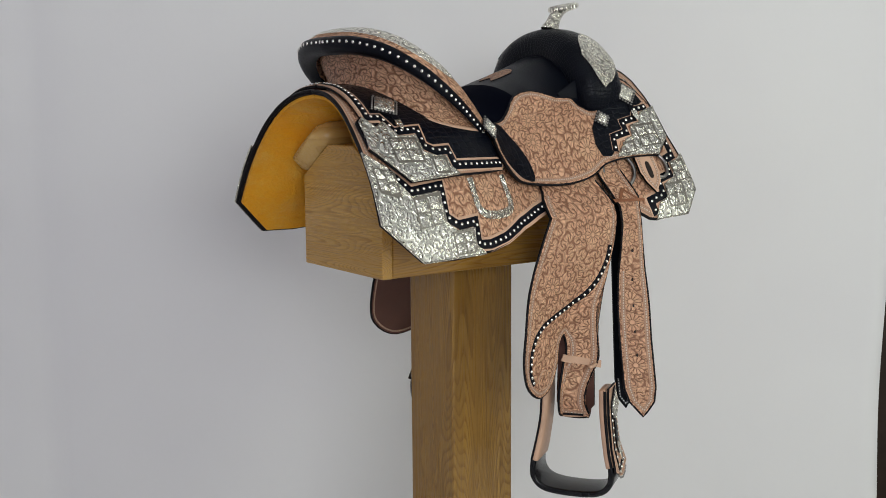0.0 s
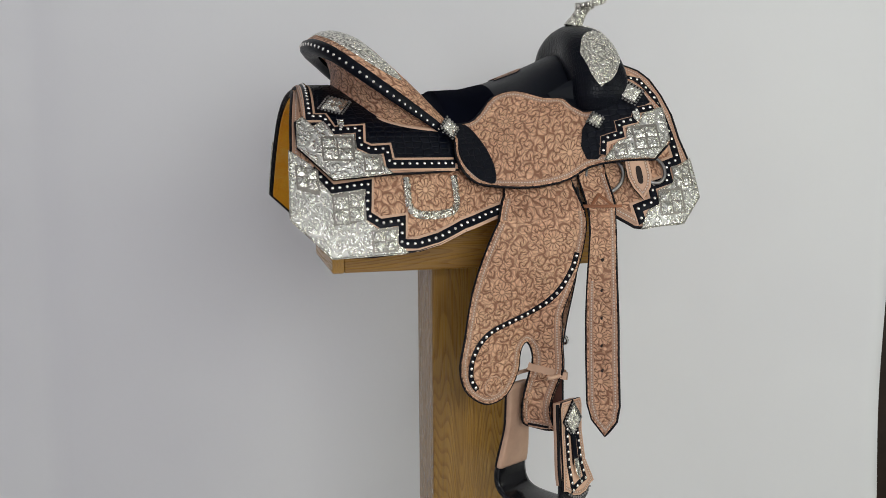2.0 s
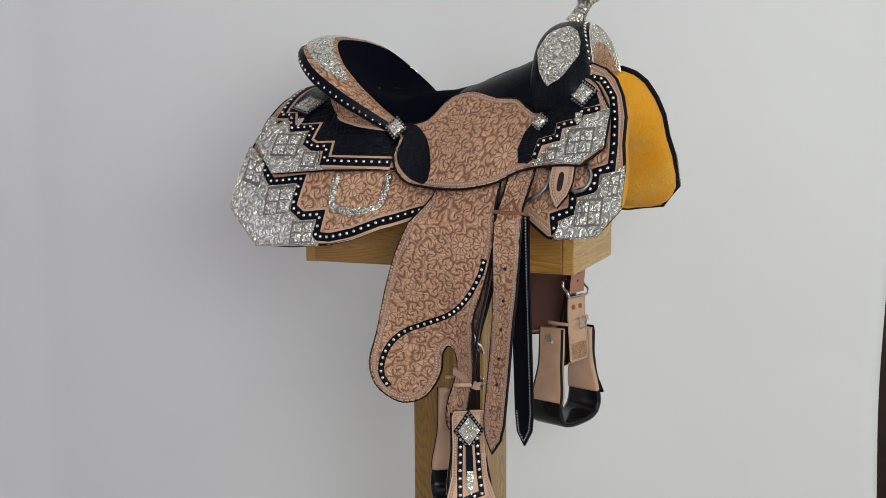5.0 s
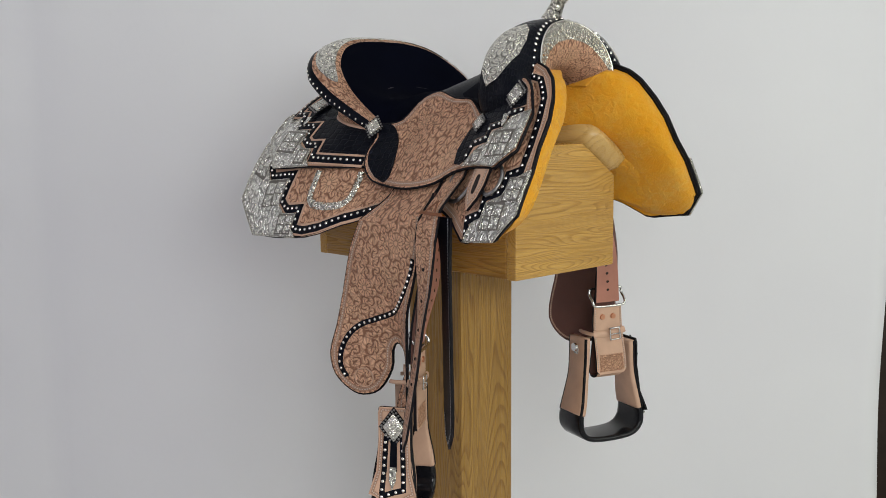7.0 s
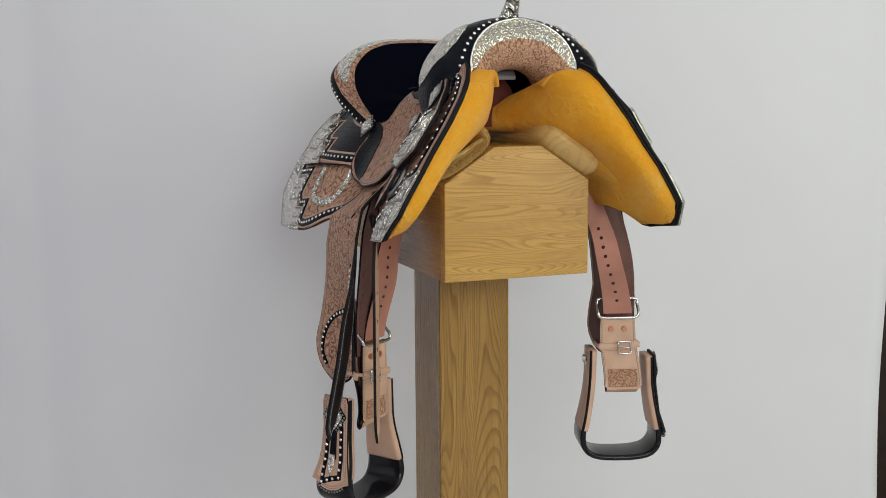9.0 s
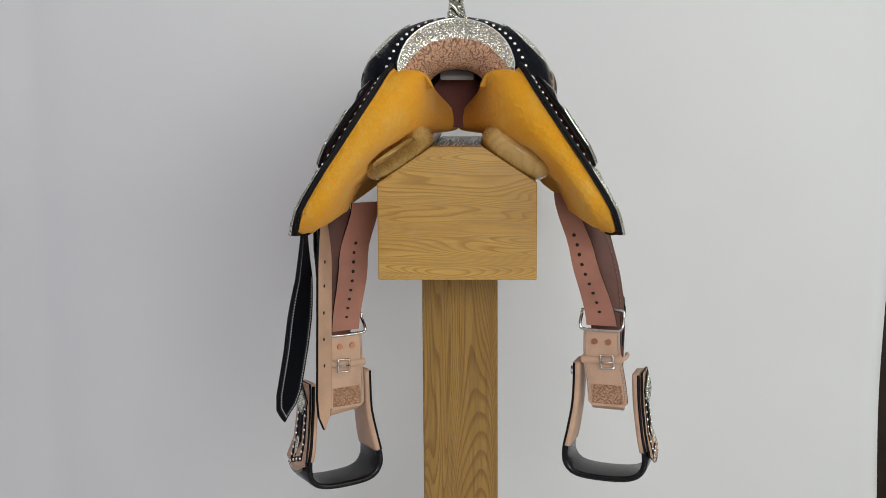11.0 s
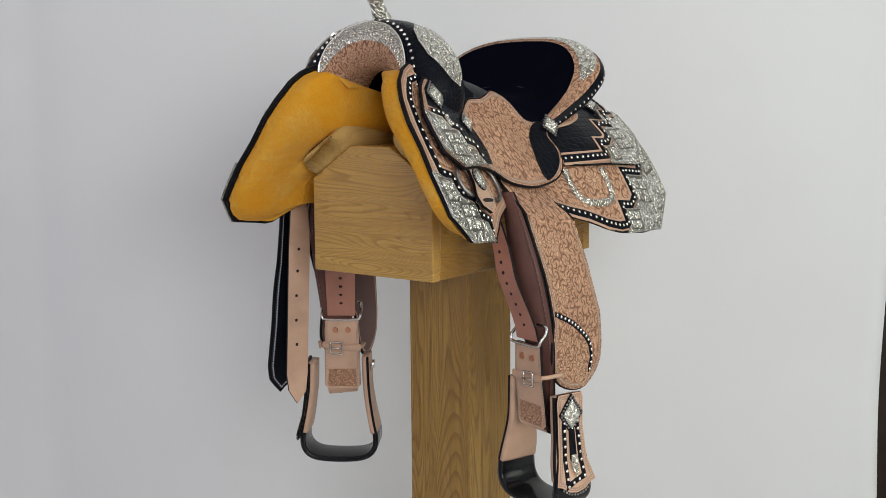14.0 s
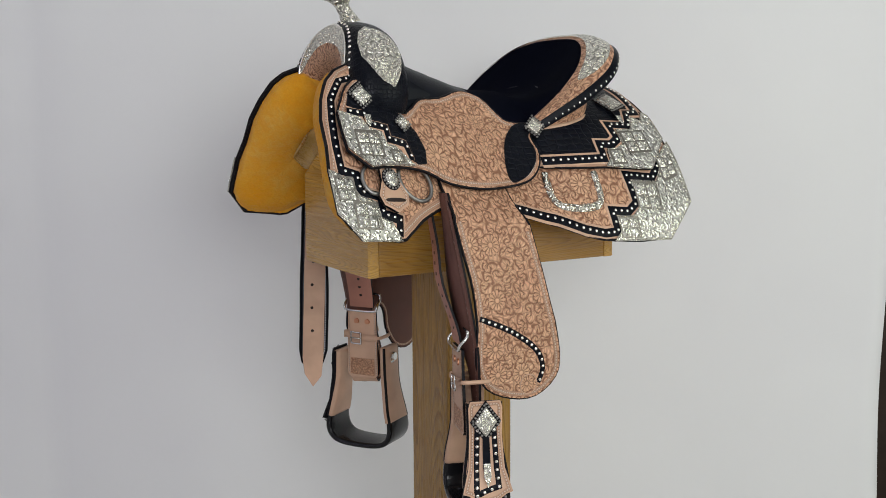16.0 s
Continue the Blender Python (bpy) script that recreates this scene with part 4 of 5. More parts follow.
    for i in range(na + 1):
        a = -1 + 2 * i / na
        s = -1 if a < 0 else 1
        p, q = cantle_rim(a, 1), cantle_rim(a, 0)
        o = p - q
        o[2] = 0
        o = o / np.linalg.norm(o)
        k = 1 - .45 * abs(a) ** 3
        up = p - o * .030 * k + np.array((0, 0, -.022 * k))
        lo = spline(RIM_LOW, abs(a) * 6)
        lo = np.array((lo[0], lo[1] * s, lo[2]))
        for j in range(nz + 1):
            w = j / nz
            verts.append(up + (lo - up) * w - o * .010 * math.sin(math.pi * w) * (1 - abs(a)))
            uvs.append((a * .26, w * .09))
    faces = [[i * (nz + 1) + j, (i + 1) * (nz + 1) + j, (i + 1) * (nz + 1) + j + 1, i * (nz + 1) + j + 1] for i in range(na) for j in range(nz)]
    mesh_ob("cantle_back", verts, faces, [M_TOOL], saddle, "tooled tan leather back of the cantle", uvs)
    low = []
    for i in range(61):
        a = -1 + 2 * i / 60
        lo = spline(RIM_LOW, abs(a) * 6)
        low.append((lo[0], lo[1] * (-1 if a < 0 else 1), lo[2]))
    tube("cantle_welt", low, .0042, M_TAN, saddle, "tan leather welt at the foot of the cantle")
    # silver on the roll
    out = [(-.65, .50), (-.58, .26), (-.45, .17), (-.25, .14), (0, .13), (.25, .14), (.45, .17), (.58, .26), (.65, .50), (.58, .74), (.42, .86), (.2, .88), (0, .88), (-.2, .88), (-.42, .86), (-.58, .74)]
    sheet("cantle_plate", rounded(out, 3), rim_sheet, .0022, .0020, [M_SILVER_FINE, M_BRIGHT], saddle, "engraved silver plate on the cantle roll", cell=.04, uv=lambda p: (p[0] * .26, p[1] * .055))


seat_and_cantle()


def fork_parts():
    na, nq = 72, 36
    verts, uvs = [], []
    for i in range(na + 1):
        a = -1 + 2 * i / na
        for j in range(nq):
            verts.append(fork(a, 3.6 * j / nq))
            uvs.append((a * .42, 3.6 * j / nq * .15))
    faces = [[i * nq + j, i * nq + (j + 1) % nq, (i + 1) * nq + (j + 1) % nq, (i + 1) * nq + j] for i in range(na) for j in range(nq)]
    faces += [list(range(nq))[::-1], [na * nq + j for j in range(nq)]]
    f = mesh_ob("fork", verts, [g[::-1] for g in faces], [M_CROC], saddle, "black embossed leather fork with broad swells", uvs)
    uvf = lambda p: (p[0] * .33, p[1] * .12)
    q_out = lambda a: .50 - .54 * smooth(0, .56, abs(a))
    q_in = lambda a: .03 - .07 * smooth(0, .56, abs(a))
    wide, span = np.linspace(-.58, .58, 44), np.linspace(-.64, .64, 44)
    ring = [(a, q_out(a)) for a in wide] + [(a, q_in(a)) for a in wide[::-1]]
    g = sheet("gullet_plate", ring, fork, .0025, .0022, [M_SILVER_FINE, M_BRIGHT], saddle, "engraved silver plate round the gullet", cell=.03, uv=uvf)
    tube("rope_edge", rail([(a, q_out(a)) for a in wide], fork, .0026, 1, .03), .0016, M_BRIGHT, g, "", False, 6)
    inner = [(a, q_in(a)) for a in span] + [(a, -1.25) for a in span[::-1]]
    sheet("gullet_lining", inner, fork, .0018, .0016, [M_TOOL_FINE, M_EDGE], saddle, "tooled tan leather gullet lining", cell=.04, uv=uvf)
    studs([(a, q_out(a) + .15) for a in np.linspace(-.70, .70, 40)], fork, .0006, f, 1, .064)
    for s in (1, -1):
        cap = [(.236, .84), (.29, .62), (.37, .50), (.46, .52), (.56, .74), (.660, .97), (.57, 1.12), (.43, 1.25), (.32, 1.07)]
        if s < 0:
            cap = [(-a, q) for a, q in cap]
        sheet("swell_plate", cap, fork, .0028, .0026, [M_SILVER_FINE, M_BRIGHT], saddle, "engraved silver plate on the swell", cell=.03, uv=uvf)


fork_parts()


def horn():
    """Silver horn: a flared neck that leans ahead and a flat dished cap."""
    rings = ((0.0, .0165), (.006, .0150), (.018, .0125), (.030, .0115), (.040, .0135), (.046, .018))
    verts, faces = [], []
    seg = 20
    for k, (s, r) in enumerate(rings):
        c = Vector((.212 + s * .50, 0, .126 + s * .82))
        for j in range(seg):
            t = 2 * math.pi * j / seg
            verts.append(c + Vector((math.cos(t) * r, math.sin(t) * r, -math.cos(t) * r * .25)))
    for k in range(len(rings) - 1):
        faces += [[k * seg + j, k * seg + (j + 1) % seg, (k + 1) * seg + (j + 1) % seg, (k + 1) * seg + j] for j in range(seg)]
    faces.append([(len(rings) - 1) * seg + j for j in range(seg)])
    h = mesh_ob("horn", verts, faces, [M_SILVER_FINE], saddle, "engraved silver horn", [(v.x, v.y + v.z) for v in map(Vector, verts)])
    prof = ((0, -.006), (.017, -.0065), (.026, -.005), (.0300, -.001), (.029, .0040), (.024, .0055), (.018, .0040), (0, .0030))
    m = pose(.246, 0, .167, 0, -13, 0)
    verts, faces = [], []
    for r, z in prof:
        verts += [m @ Vector((math.cos(2 * math.pi * j / 28) * r, math.sin(2 * math.pi * j / 28) * r, z)) for j in range(28)]
    for k in range(len(prof) - 1):
        faces += [[k * 28 + j, k * 28 + (j + 1) % 28, (k + 1) * 28 + (j + 1) % 28, (k + 1) * 28 + j] for j in range(28)]
    mesh_ob("horn_cap", verts, faces, [M_SILVER_FINE], saddle, "round dished silver horn cap", [(v.x, v.y) for v in verts])


horn()


def ground_seat():
    """Red-brown leather over the bars, seen through the gullet, with a pale strap end above it."""
    verts = []
    for i in range(9):
        x = .045 + .010 * i
        for j in range(13):
            t = math.pi * j / 12
            verts.append((x, math.cos(t) * .060, -.050 + math.sin(t) * (.060 + .0042 * i)))
    faces = [[i * 13 + j, i * 13 + j + 1, (i + 1) * 13 + j + 1, (i + 1) * 13 + j] for i in range(8) for j in range(12)]
    faces += [[j for j in range(13)], [8 * 13 + j for j in range(13)][::-1]]
    mesh_ob("ground_seat", verts, faces, [M_RED], saddle, "red-brown leather under the seat", smooth=False)
    bm = bmesh.new()
    bmesh.ops.create_cube(bm, size=1)
    for v in bm.verts:
        v.co = Vector((.172 + v.co.x * .016, v.co.y * .056, .041 + v.co.z * .007 - .02 * v.co.x))
    bevelled(bm, .003)
    part("strap_end", bm, M_GREY, saddle, "pale grey strap end in the gullet", False)


ground_seat()


def fender_far(x, z, h=0.0):
    y = float(np.interp(-z, (.11, .16, .20, .28, .36, .5), (.206, .231, .244, .266, .282, .274)))
    if z > -.27:
        y = min(y, tucked(round(x, 4), round(z, 4)))
    return np.array((x, y + h, z))


def fender_parts(points, line, fn, sign):
    f = rounded(points[1:-1], 3, False)
    outline = [points[0], *f, points[-1]]
    fe = sheet("fender", outline, fn, .003, .006, [M_TOOL, M_EDGE, M_BROWN], saddle, "long tooled tan leather fender", cell=.014)
    piping(outline, fn, .0005, fe, 1, .0026)
    ribbon("border", offset_line(outline[1:-1], .0072 * sign), fn, .0036, .0095, M_STITCH, fe, "tan leather border with pale stitching")
    ribbon("stitch_line", offset_line(outline[1:-1], .0050 * sign), lambda u, v, h=0: fn(u, v, -.0036 - h), .0, .005, M_STITCH, fe, "pale stitching on the flesh side")
    path = rounded(line, 4, False)
    b = ribbon("studded_line", path, fn, .0044, .0095, M_BLACK, fe, "curved black strip set with silver studs")
    studs(path, fn, .0048, b)
    stamp = [(.000, -.472), (.040, -.460)][sign < 0]
    ring = [(stamp[0] + .016 * math.cos(t), stamp[1] + .016 * math.sin(t)) for t in np.linspace(0, 2 * math.pi, 25)[:-1]]
    sheet("maker_stamp", ring, fn, .0040, .0012, [M_TOOL_FINE, M_TAN], fe, "round stamped mark", cell=.02)
    ribbon("stamp_ring", ring, fn, .0046, .0022, M_TAN, fe, "raised ring of the stamp", closed=True)


fender_parts(FENDER, FENDER_LINE, fender, 1)
fender_parts(FAR_FENDER, FAR_LINE, fender_far, -1)


def turned_neck(inner, outer, side, label):
    """Turned-in neck of a fender: its flesh side faces ahead."""
    def neck(u, v, h=0.0):
        a, b = np.array(spline(inner, v)), np.array(spline(outer, v))
        t = (b - a) / np.linalg.norm(b - a)
        n = np.array((t[1], -t[0], 0))
        p = a + (b - a) * u + n * h + n * .008 * math.sin(math.pi * u)
        return np.array((p[0], p[1] * side, p[2]))
    k = len(inner) - 1
    out = [(0, v) for v in np.linspace(0, k, 16)] + [(1, v) for v in np.linspace(k, 0, 16)]
    ob = sheet("fender_neck", out, neck, .002, .004, [M_BROWN, M_EDGE, M_TOOL], saddle, label, cell=.25, uv=lambda p: (p[0] * .05, p[1] * .08))
    ribbon("stitch_line", [(.90, v) for v in np.linspace(.1, k - .1, 40)], neck, .0026, .08, M_NECKSTITCH, ob, "pale stitching")


turned_neck(((.146, .188, -.15), (.149, .199, -.20), (.149, .212, -.29), (.136, .224, -.38), (.120, .240, -.45), (.112, .240, -.53)),
            ((.150, .214, -.15), (.154, .242, -.20), (.150, .271, -.29), (.139, .283, -.38), (.134, .282, -.45), (.132, .282, -.53)), 1,
            "dark brown flesh side of the turned fender neck")
turned_neck(((.140, .180, -.15), (.126, .188, -.21), (.112, .190, -.29), (.094, .192, -.37), (.082, .196, -.43)),
            ((.150, .212, -.15), (.150, .230, -.21), (.141, .236, -.29), (.124, .238, -.37), (.116, .236, -.43)), -1,
            "dark brown flesh side of the turned fender neck")
def band(name, pts, width, thick, mat, label):
    """A flat strap on edge along a path."""
    P, F, U = [], [], []
    for k, p in enumerate(pts):
        a, b = Vector(pts[max(0, k - 1)]), Vector(pts[min(len(pts) - 1, k + 1)])
        t = (b - a).normalized()
        n = Vector((t.y, -t.x, 0)).normalized() * thick / 2
        up = t.cross(n).normalized() * width / 2
        P += [Vector(p) + n * i + up * j for i, j in ((1, 1), (1, -1), (-1, -1), (-1, 1))]
        U += [(k * .02, 0), (k * .02, width), (k * .02, 0), (k * .02, width)]
    for k in range(len(pts) - 1):
        F += [[k * 4 + j, k * 4 + (j + 1) % 4, k * 4 + 4 + (j + 1) % 4, k * 4 + 4 + j] for j in range(4)]
    F += [[3, 2, 1, 0], [len(P) - 4 + j for j in range(4)]]
    return mesh_ob(name, P, F, [mat], saddle, label, U, smooth=False)


band("keeper_strap", [(.068, -.204, -.449), (.074, -.207, -.451), (.098, -.226, -.455), (.114, -.240, -.459), (.122, -.242, -.461), (.1255, -.236, -.462)], .0125, .0035, M_TAN, "narrow tan keeper strap")


# stirrup frames: centre, direction to the outside, height shift
def stirrup(side, ox, oy, ix, iy, dz, zl):
    o, i = Vector((ox, oy, 0)), Vector((ix, iy, 0))
    mid = (o + i) / 2
    w = (o - i).normalized()
    d = Vector((-w.y, w.x, 0)) * -side    # towards the front
    if d.x < 0:
        d = -d
    base = mid + Vector((0, 0, dz))

    def at(a, b, z):
        return base + w * a + d * b + Vector((0, 0, z))

    def sweep(name, path, depth, thick, mat, label="", parent=None):
        """A flat bar along a path in the plane of the stirrup; depth runs ahead and back."""
        verts, faces = [], []
        n = len(path)
        for k, (a, z) in enumerate(path):
            p, q = path[max(0, k - 1)], path[min(n - 1, k + 1)]
            L = math.hypot(q[0] - p[0], q[1] - p[1])
            nx, nz = -(q[1] - p[1]) / L, (q[0] - p[0]) / L
            dp = depth[k] if isinstance(depth, (list, tuple)) else depth
            for b, t in ((-.5, -.35), (-.42, -.5), (.42, -.5), (.5, -.35), (.5, .35), (.42, .5), (-.42, .5), (-.5, .35)):
                verts.append(at(a + nx * t * thick, b * dp, z + nz * t * thick))
        for k in range(n - 1):
            faces += [[k * 8 + j, k * 8 + (j + 1) % 8, (k + 1) * 8 + (j + 1) % 8, (k + 1) * 8 + j] for j in range(8)]
        faces += [list(range(8))[::-1], [(n - 1) * 8 + j for j in range(8)]]
        me_ob = mesh_ob(name, verts, faces, [mat], parent or saddle, label, [(v.z, (v - mid).dot(d)) for v in verts])
        bm = bmesh.new()
        bm.from_mesh(me_ob.data)
        bmesh.ops.recalc_face_normals(bm, faces=bm.faces[:])
        bm.to_mesh(me_ob.data)
        bm.free()
        return me_ob

    path = rounded([(.051, -.505), (.053, -.55), (.060, -.60), (.069, -.638), (.066, -.664), (.046, -.680), (0, -.684), (-.046, -.680), (-.066, -.664), (-.069, -.638), (-.060, -.60), (-.053, -.55), (-.051, -.490)], 5, False)
    n = len(path)
    depth = [.050 + .026 * smooth(-.56, -.66, z) for a, z in path]
    st = sweep("stirrup", path, depth, .0105, M_RUBBER, "black lacquered stirrup with tan leather covers")
    for sg, top in ((1, -.500), (-1, -.486)):
        cover = [(sg * .0512, top), (sg * .0532, -.55), (sg * .0602, -.60), (sg * .0668, -.632)]
        cv = rounded(cover, 5, False)
        sweep("cover", cv, [.054 + .018 * smooth(-.55, -.63, z) for a, z in cv], .0140, M_TAN, "pale tan leather cover", st)
        ed = [(a + sg * .0038, z) for a, z in cv]
        sweep("cover_edge", ed, [.0562 + .018 * smooth(-.55, -.63, z) for a, z in ed], .0050, M_EDGE, "black dyed edge", st)
    for a, b in ((-.060, -.047), (.047, .060)):
        sweep("bolt", [(a, -.512), (b, -.512)], .012, .012, M_STEEL, "steel stirrup bolt", st)
    # outer ornament panel
    def panel(u, v, h=0.0):
        k = float(np.interp(v, (-.655, -.632, -.60, -.55, -.49), (.074, .070, .061, .055, .053)))
        return np.array(at(k + .008 + h, u * (1 if side > 0 else -1) * -1, v))

    def panel_s(u, v, h=0.0):
        p = panel(u, v, h)
        return np.array((p[0], p[1], p[2]))
    out = [(-.024, -.496), (.024, -.496), (.027, -.506), (.026, -.55), (.029, -.60), (.040, -.637), (.030, -.640), (.016, -.649), (0, -.652), (-.016, -.649), (-.030, -.640), (-.040, -.637), (-.029, -.60), (-.026, -.55), (-.027, -.506)]
    sheet("ornament_panel", out, panel_s, .002, .004, [M_TAN, M_EDGE], st, "tan leather stirrup panel with studs", cell=.012)
    ribbon("border", offset_line(out, -.0050, True), panel_s, .0026, .007, M_STITCH, st, "stitched tan border", closed=True)
    U = [(-.013, -.535), (-.016, -.60), (-.018, -.628), (0, -.633), (.018, -.640), (.016, -.60), (.013, -.535)]
    b = ribbon("studded_line", U, panel_s, .0030, .0095, M_BLACK, st, "black strip set with silver studs")
    studs(U, panel_s, .0036, b, 1, .0125)
    concho(0, -.528, panel_s, .0030, 1, .020, .027, 0, st)
    tab = [(-.005, -.55), (.005, -.55), (.006, -.60), (0, -.612), (-.006, -.60)]
    sheet("tab", tab, panel_s, .0055, .003, [M_BLACK, M_EDGE], st, "small black leather tab", cell=.02)
    sheet("tab_tip", [(-.0055, -.592), (.0055, -.592), (.006, -.612), (0, -.628), (-.006, -.612)], panel_s, .0068, .002, [M_SILVER_FINE, M_BRIGHT], st, "silver tab tip", cell=.02)
    studs([(-.030, -.643), (-.016, -.652), (0, -.655), (.016, -.652), (.030, -.643)], panel_s, .002, st, 1, .006, BEAD)
    # inner rivet
    m = Matrix.Translation(at(-.064, 0, -.505)) @ (-w).to_track_quat("Z", "Y").to_matrix().to_4x4()
    disc("rivet", m, .0085, .004, M_STEEL, st, "steel bolt head")

    # stirrup leather: wrapped lower end, belt, buckle, ring and the rose strap above
    def lea(u, v, h=0.0):
        return np.array(at(u - .008 + (.012 * smooth(-.42, -.53, v) if side < 0 else 0), .024 + h, v - dz + zl))
    wrap = [(-.031, -.398), (.031, -.398), (.033, -.46), (.034, -.525), (.028, -.532), (-.028, -.532), (-.034, -.525), (-.033, -.46)]
    sheet("stirrup_leather", wrap, lea, .004, .005, [M_TAN, M_EDGE, M_BROWN], saddle, "pale tan stirrup leather wrap", cell=.02)
    foot = [Vector(f) for f in (((.112, .240, -.528), (.132, .282, -.528)) if side < 0 else ((.063, -.205, -.548), (.104, -.232, -.552)))]

    def fold(u, v, h=0.0):
        p = foot[0].lerp(foot[1], u).lerp(Vector(lea(-.029 + .058 * u, -.528)), v)
        return np.array((p.x, p.y, p.z - .009 * math.sin(math.pi * v) ** .6 - h))
    sheet("wrap_fold", [(0, v) for v in np.linspace(0, 1, 9)] + [(1, v) for v in np.linspace(1, 0, 9)], fold, .002, .004, [M_TAN, M_EDGE, M_BROWN], saddle, "folded foot of the stirrup leather", cell=.2, uv=lambda p: (p[0] * .05, p[1] * .05))
    for s in (-1, 1):
        ribbon("stitch_line", [(s * .0285, -.404), (s * .030, -.46), (s * .031, -.524)], lea, .0046, .004, M_STITCH, saddle, "pale stitched edge")
        mm = Matrix.Translation(Vector(lea(s * .012, -.420, .005))) @ d.to_track_quat("Z", "Y").to_matrix().to_4x4()
        disc("rivet", mm, .0055, .003, M_COPPER, saddle, "copper rivet")
    sheet("tooled_patch", [(-.026, -.494), (.026, -.494), (.027, -.527), (-.027, -.527)], lea, .0052, .002, [M_STAMP, M_TAN], saddle, "small tooled leaf panel", cell=.02)
    belt = [(-.036, -.452), (-.02, -.453), (.0, -.453), (.02, -.451), (.036, -.447)]
    ribbon("hobble_belt", belt, lea, .0085, .013, M_TAN, saddle, "narrow tan hobble belt", thick=.003)
    for s in (-1, 1):
        p = [lea(s * .034, -.450 + .002 * s, .0065), lea(s * .0375, -.450 + .002 * s, -.005), lea(s * .0375, -.450 + .002 * s, -.030), lea(s * .034, -.450 + .002 * s, -.040)]
        tube("belt_side", p, .0035, M_TAN, saddle, "narrow tan hobble belt")
    bk = [lea(u, v, .0125) for u, v in ((-.002, -.442), (.020, -.441), (.020, -.463), (-.002, -.464))]
    tube("buckle", dense([tuple(map(float, q)) for q in bk], .004, True), .0017, M_STEEL, saddle, "small steel roller buckle", True)
    tube("buckle_pin", [lea(-.002, -.453, .014), lea(.020, -.452, .0145)], .0012, M_STEEL, saddle, "steel buckle pin")
    ring = rounded([(-.036, -.392), (-.030, -.398), (0, -.399), (.030, -.398), (.036, -.392), (.036, -.375), (.030, -.366), (-.030, -.366), (-.036, -.375)], 3)
    tube("dee_ring", [lea(u, v, .009 - .014 * smooth(-.392, -.374, v)) for u, v in ring], .0026, M_STEEL, saddle, "steel dee ring", True)

    def rose(u, v, h=0.0):
        p = at(u - .008 - (.006 if side > 0 else .030) * smooth(-.40, -.20, v), .025 + .027 * smooth(-.40, -.27, v) + h, v - dz + zl)
        return np.array((p.x, p.y + side * .022 * smooth(-.26, -.16, v), p.z))
    top, waist = (.026, .028) if side > 0 else (.008, .017)
    sheet("rose_strap", [(-.026, -.165), (top, -.165), (waist, -.30), (.026, -.392), (-.026, -.392), (-.028, -.30)], rose, .003, .004, [M_PINK, M_EDGE], saddle, "rose leather strap with punched holes", cell=.02)
    for k in range(9):
        v = -.235 - .0165 * k
        mm = Matrix.Translation(Vector(rose(0 if side > 0 else -.012 * smooth(-.39, -.26, v), v, .0032))) @ d.to_track_quat("Z", "Y").to_matrix().to_4x4()
        disc("punched_hole", mm, .0032, .0006, M_HOLE, saddle, "", 10)


stirrup(1, .124, -.280, .048, -.164, .003, -.012)
stirrup(-1, .149, .325, .107, .192, .032, .006)


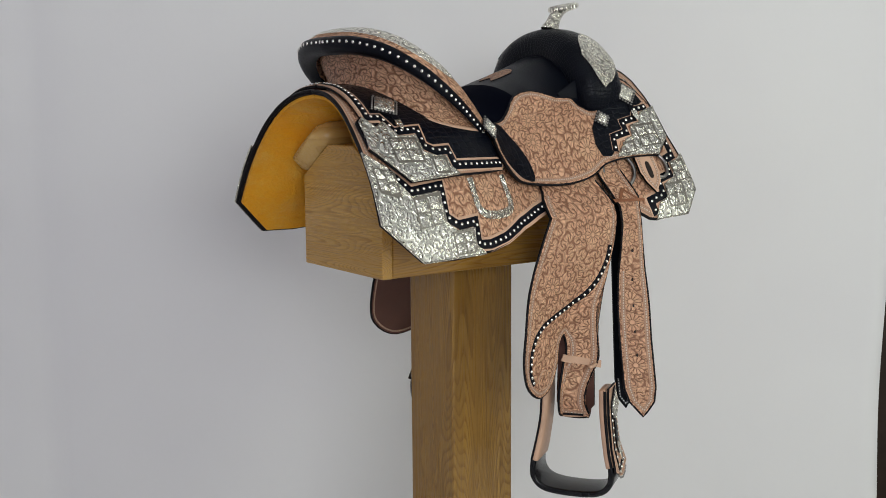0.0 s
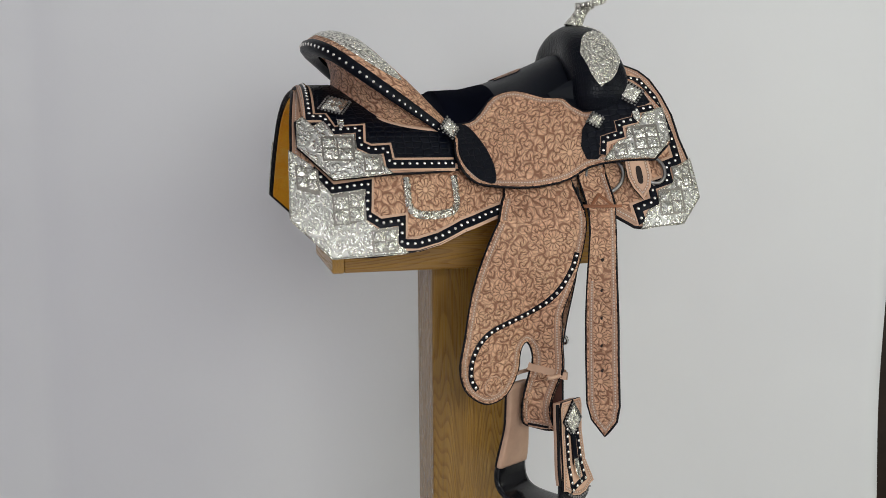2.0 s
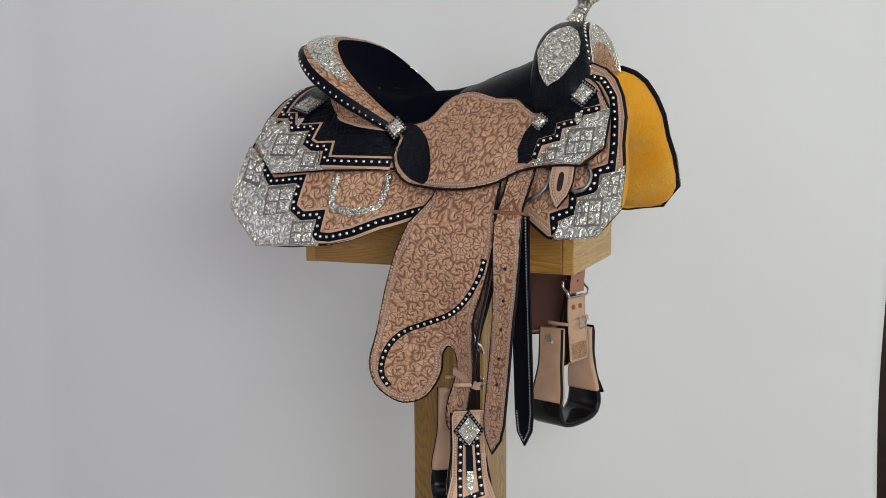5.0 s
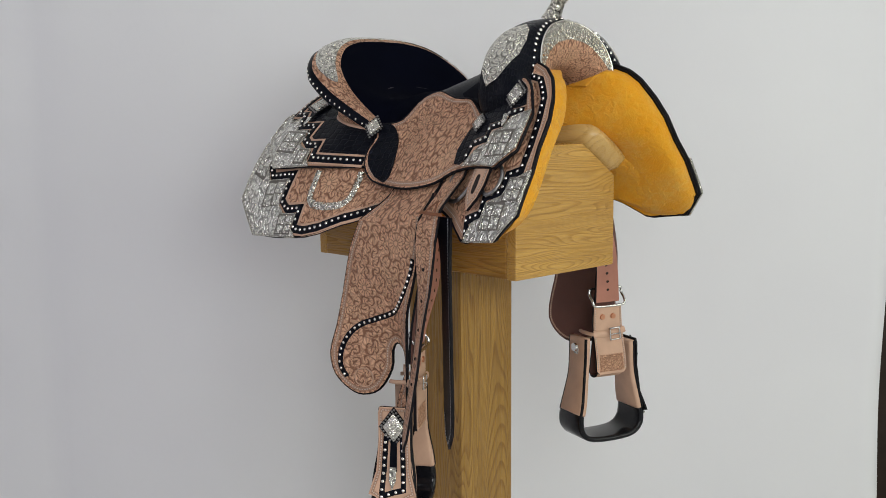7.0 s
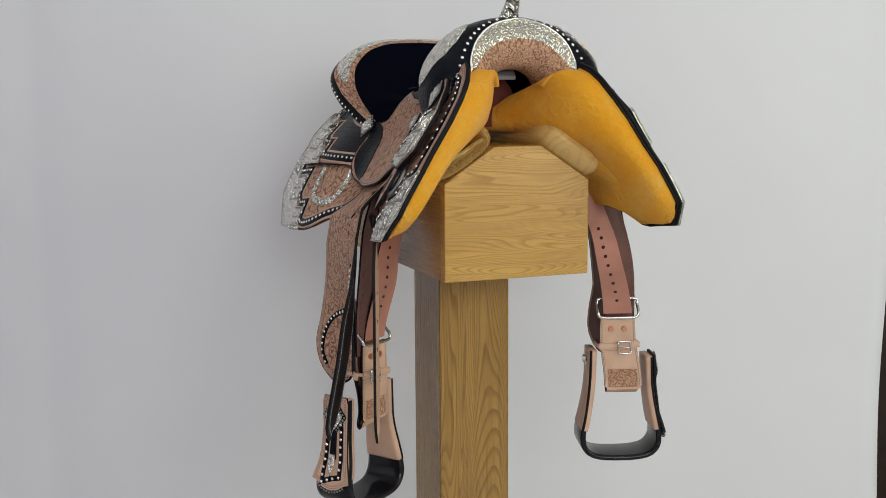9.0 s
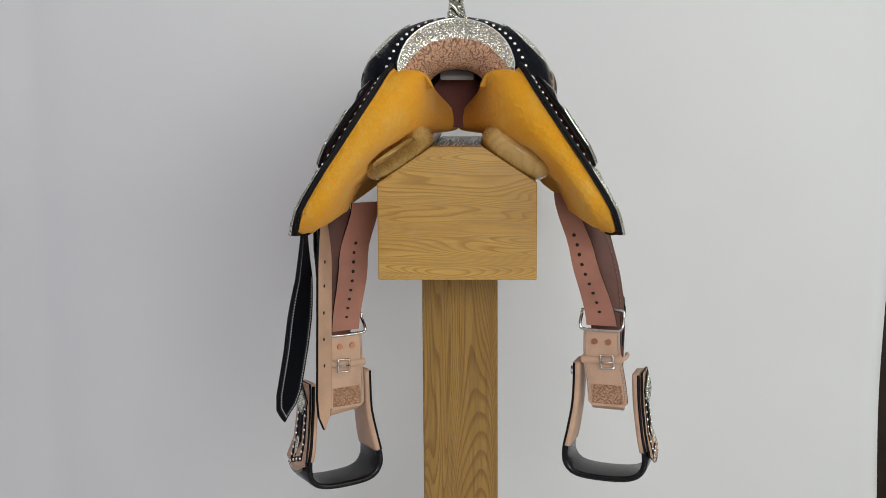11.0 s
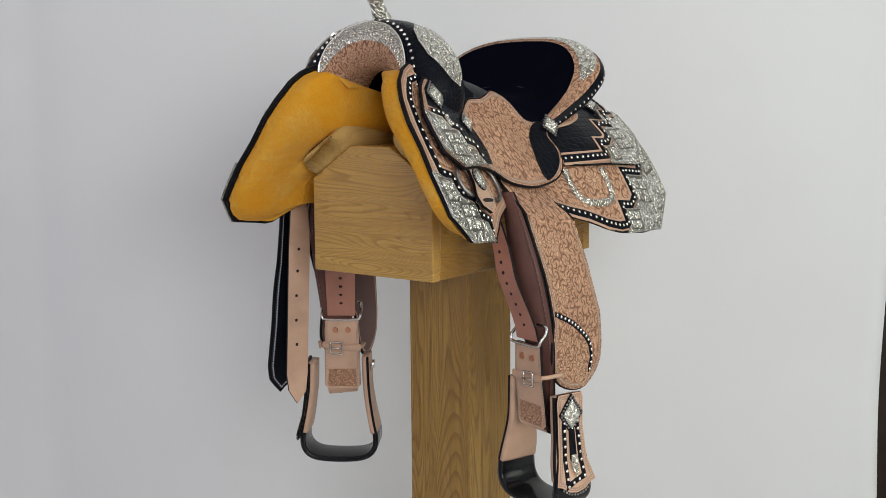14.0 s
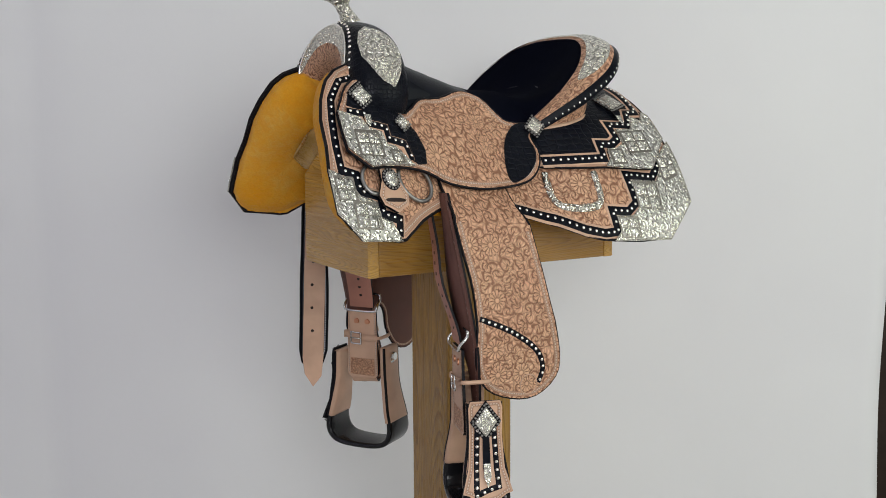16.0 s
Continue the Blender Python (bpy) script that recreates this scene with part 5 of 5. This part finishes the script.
def front_rigging():
    """Billet strap, rings and keepers of the near and far sides."""
    out = [(u - .013 - .007 * smooth(-.2, -.5, v), v) for u, v in [(.172, -.085), (.216, -.085), (.214, -.30), (.212, -.50), (.207, -.525), (.190, -.550), (.173, -.525), (.168, -.50), (.170, -.30)]]
    st = sheet("billet_strap", out, strap, .006, .004, [M_TOOL_FINE, M_EDGE, M_BLACK], saddle, "tooled tan billet strap, black behind", cell=.016)
    piping(out, strap, .0042, st)
    ribbon("border", offset_line(out[1:], -.0062), strap, .0066, .008, M_STITCH, st, "stitched tan border")
    ribbon("stitch_line", offset_line(out[1:], -.0045), lambda u, v, h=0: strap(u, v, .001 - h), .0, .005, M_BLACKSTITCH, st, "white stitching on black leather")
    for z in (-.265, -.315, -.360, -.405, -.445):
        disc("punched_hole", frame_on(strap, .178 - .007 * smooth(-.2, -.5, z), z, .0064, 1), .003, .0006, M_HOLE, st, "", 10)
    inn = [(u + .010 * smooth(-.2, -.4, v) - .004, v) for u, v in [(.172, -.185), (.208, -.185), (.210, -.50), (.207, -.530), (.193, -.556), (.178, -.535), (.174, -.50)]]
    s2 = sheet("billet_strap", inn, strap_inner, .0, .004, [M_BLACK, M_EDGE, M_TAN], saddle, "pale tan strap with punched holes, black outside", cell=.016)
    for z in (-.27, -.31, -.355, -.40, -.445):
        m = frame_on(strap_inner, .188 + .010 * smooth(-.2, -.4, z), z, -.0045, 1)
        disc("punched_hole", m, .003, .0006, M_HOLE, s2, "", 10)
    ribbon("stitch_line", offset_line(inn[1:], -.0045), strap_inner, .0008, .005, M_BLACKSTITCH, s2, "white stitching on black leather")
    ribbon("lace", [(.150, -.178), (.212, -.178)], strap, .0095, .005, M_LACE, saddle, "thin brown leather lace")
    ribbon("lace", [(.164, -.176), (.180, -.160), (.196, -.176)], strap, .0095, .0045, M_LACE, saddle, "thin brown leather lace")
    for side in (1, -1):
        ring = [(.204 + .031 * math.cos(t), .312 + .028 * math.sin(t)) for t in np.linspace(0, 2 * math.pi, 28)[:-1]]
        tube("rigging_ring", [(*(lambda p: (p[0], p[1] * side, p[2]))(flank(u, v, .012)),) for u, v in ring], .0034, M_DARKSTEEL, saddle, "dark steel rigging ring", True)
        ring2 = [(.283 + .019 * math.cos(t), .314 + .020 * math.sin(t)) for t in np.linspace(0, 2 * math.pi, 22)[:-1]]
        tube("rigging_ring", [(*(lambda p: (p[0], p[1] * side, p[2]))(flank(u, v, .012)),) for u, v in ring2], .0032, M_DARKSTEEL, saddle, "dark steel rigging ring", True)
        keep = [(.240, .294), (.276, .294), (.277, .325), (.272, .342), (.258, .358), (.246, .342), (.240, .325)]
        if side < 0:
            keep = [(.244, .294), (.272, .294), (.274, .318), (.285, .338), (.280, .351), (.258, .361), (.237, .351), (.232, .338), (.243, .318)]
        k = sheet("latigo_keeper", keep, flank, .0195, .005, [M_TAN, M_EDGE], saddle, "tan leather latigo keeper", side=side)
        ribbon("border", offset_line(keep, .005, True), flank, .020, .006, M_STITCH, k, "stitched tan border", side, closed=True)
        if side > 0:
            slot = rounded([(.2545, .312), (.262, .312), (.262, .334), (.2545, .334)], 3)
            sheet("slot", slot, flank, .0202, .001, [M_HOLE], k, "dark slot", side=side, cell=.03)
        else:
            concho(.258, .317, flank, .0195, side, .013, .015, 0, k, True)
            slot = rounded([(.244, .343), (.273, .343), (.273, .347), (.244, .347)], 3)
            sheet("slot", slot, flank, .0202, .001, [M_HOLE], k, "dark slot", side=side, cell=.03)


front_rigging()

for side in (1, -1):
    disc("rivet", pose(.284, side * .068, .034, 0, 70, 0), .0045, .004, M_STEEL, saddle, "small steel screw")


# ---- what turns ----
def motions():
    rows = [(t / 2, -11.605 * (t / 2 - 3.147)) for t in range(33)]
    walk(stand, [(t, pose(0, 0, 0, 0, 0, a)) for t, a in rows])
    walk(saddle, [(t, pose(0, 0, ZC, 0, 0, a)) for t, a in rows])


motions()
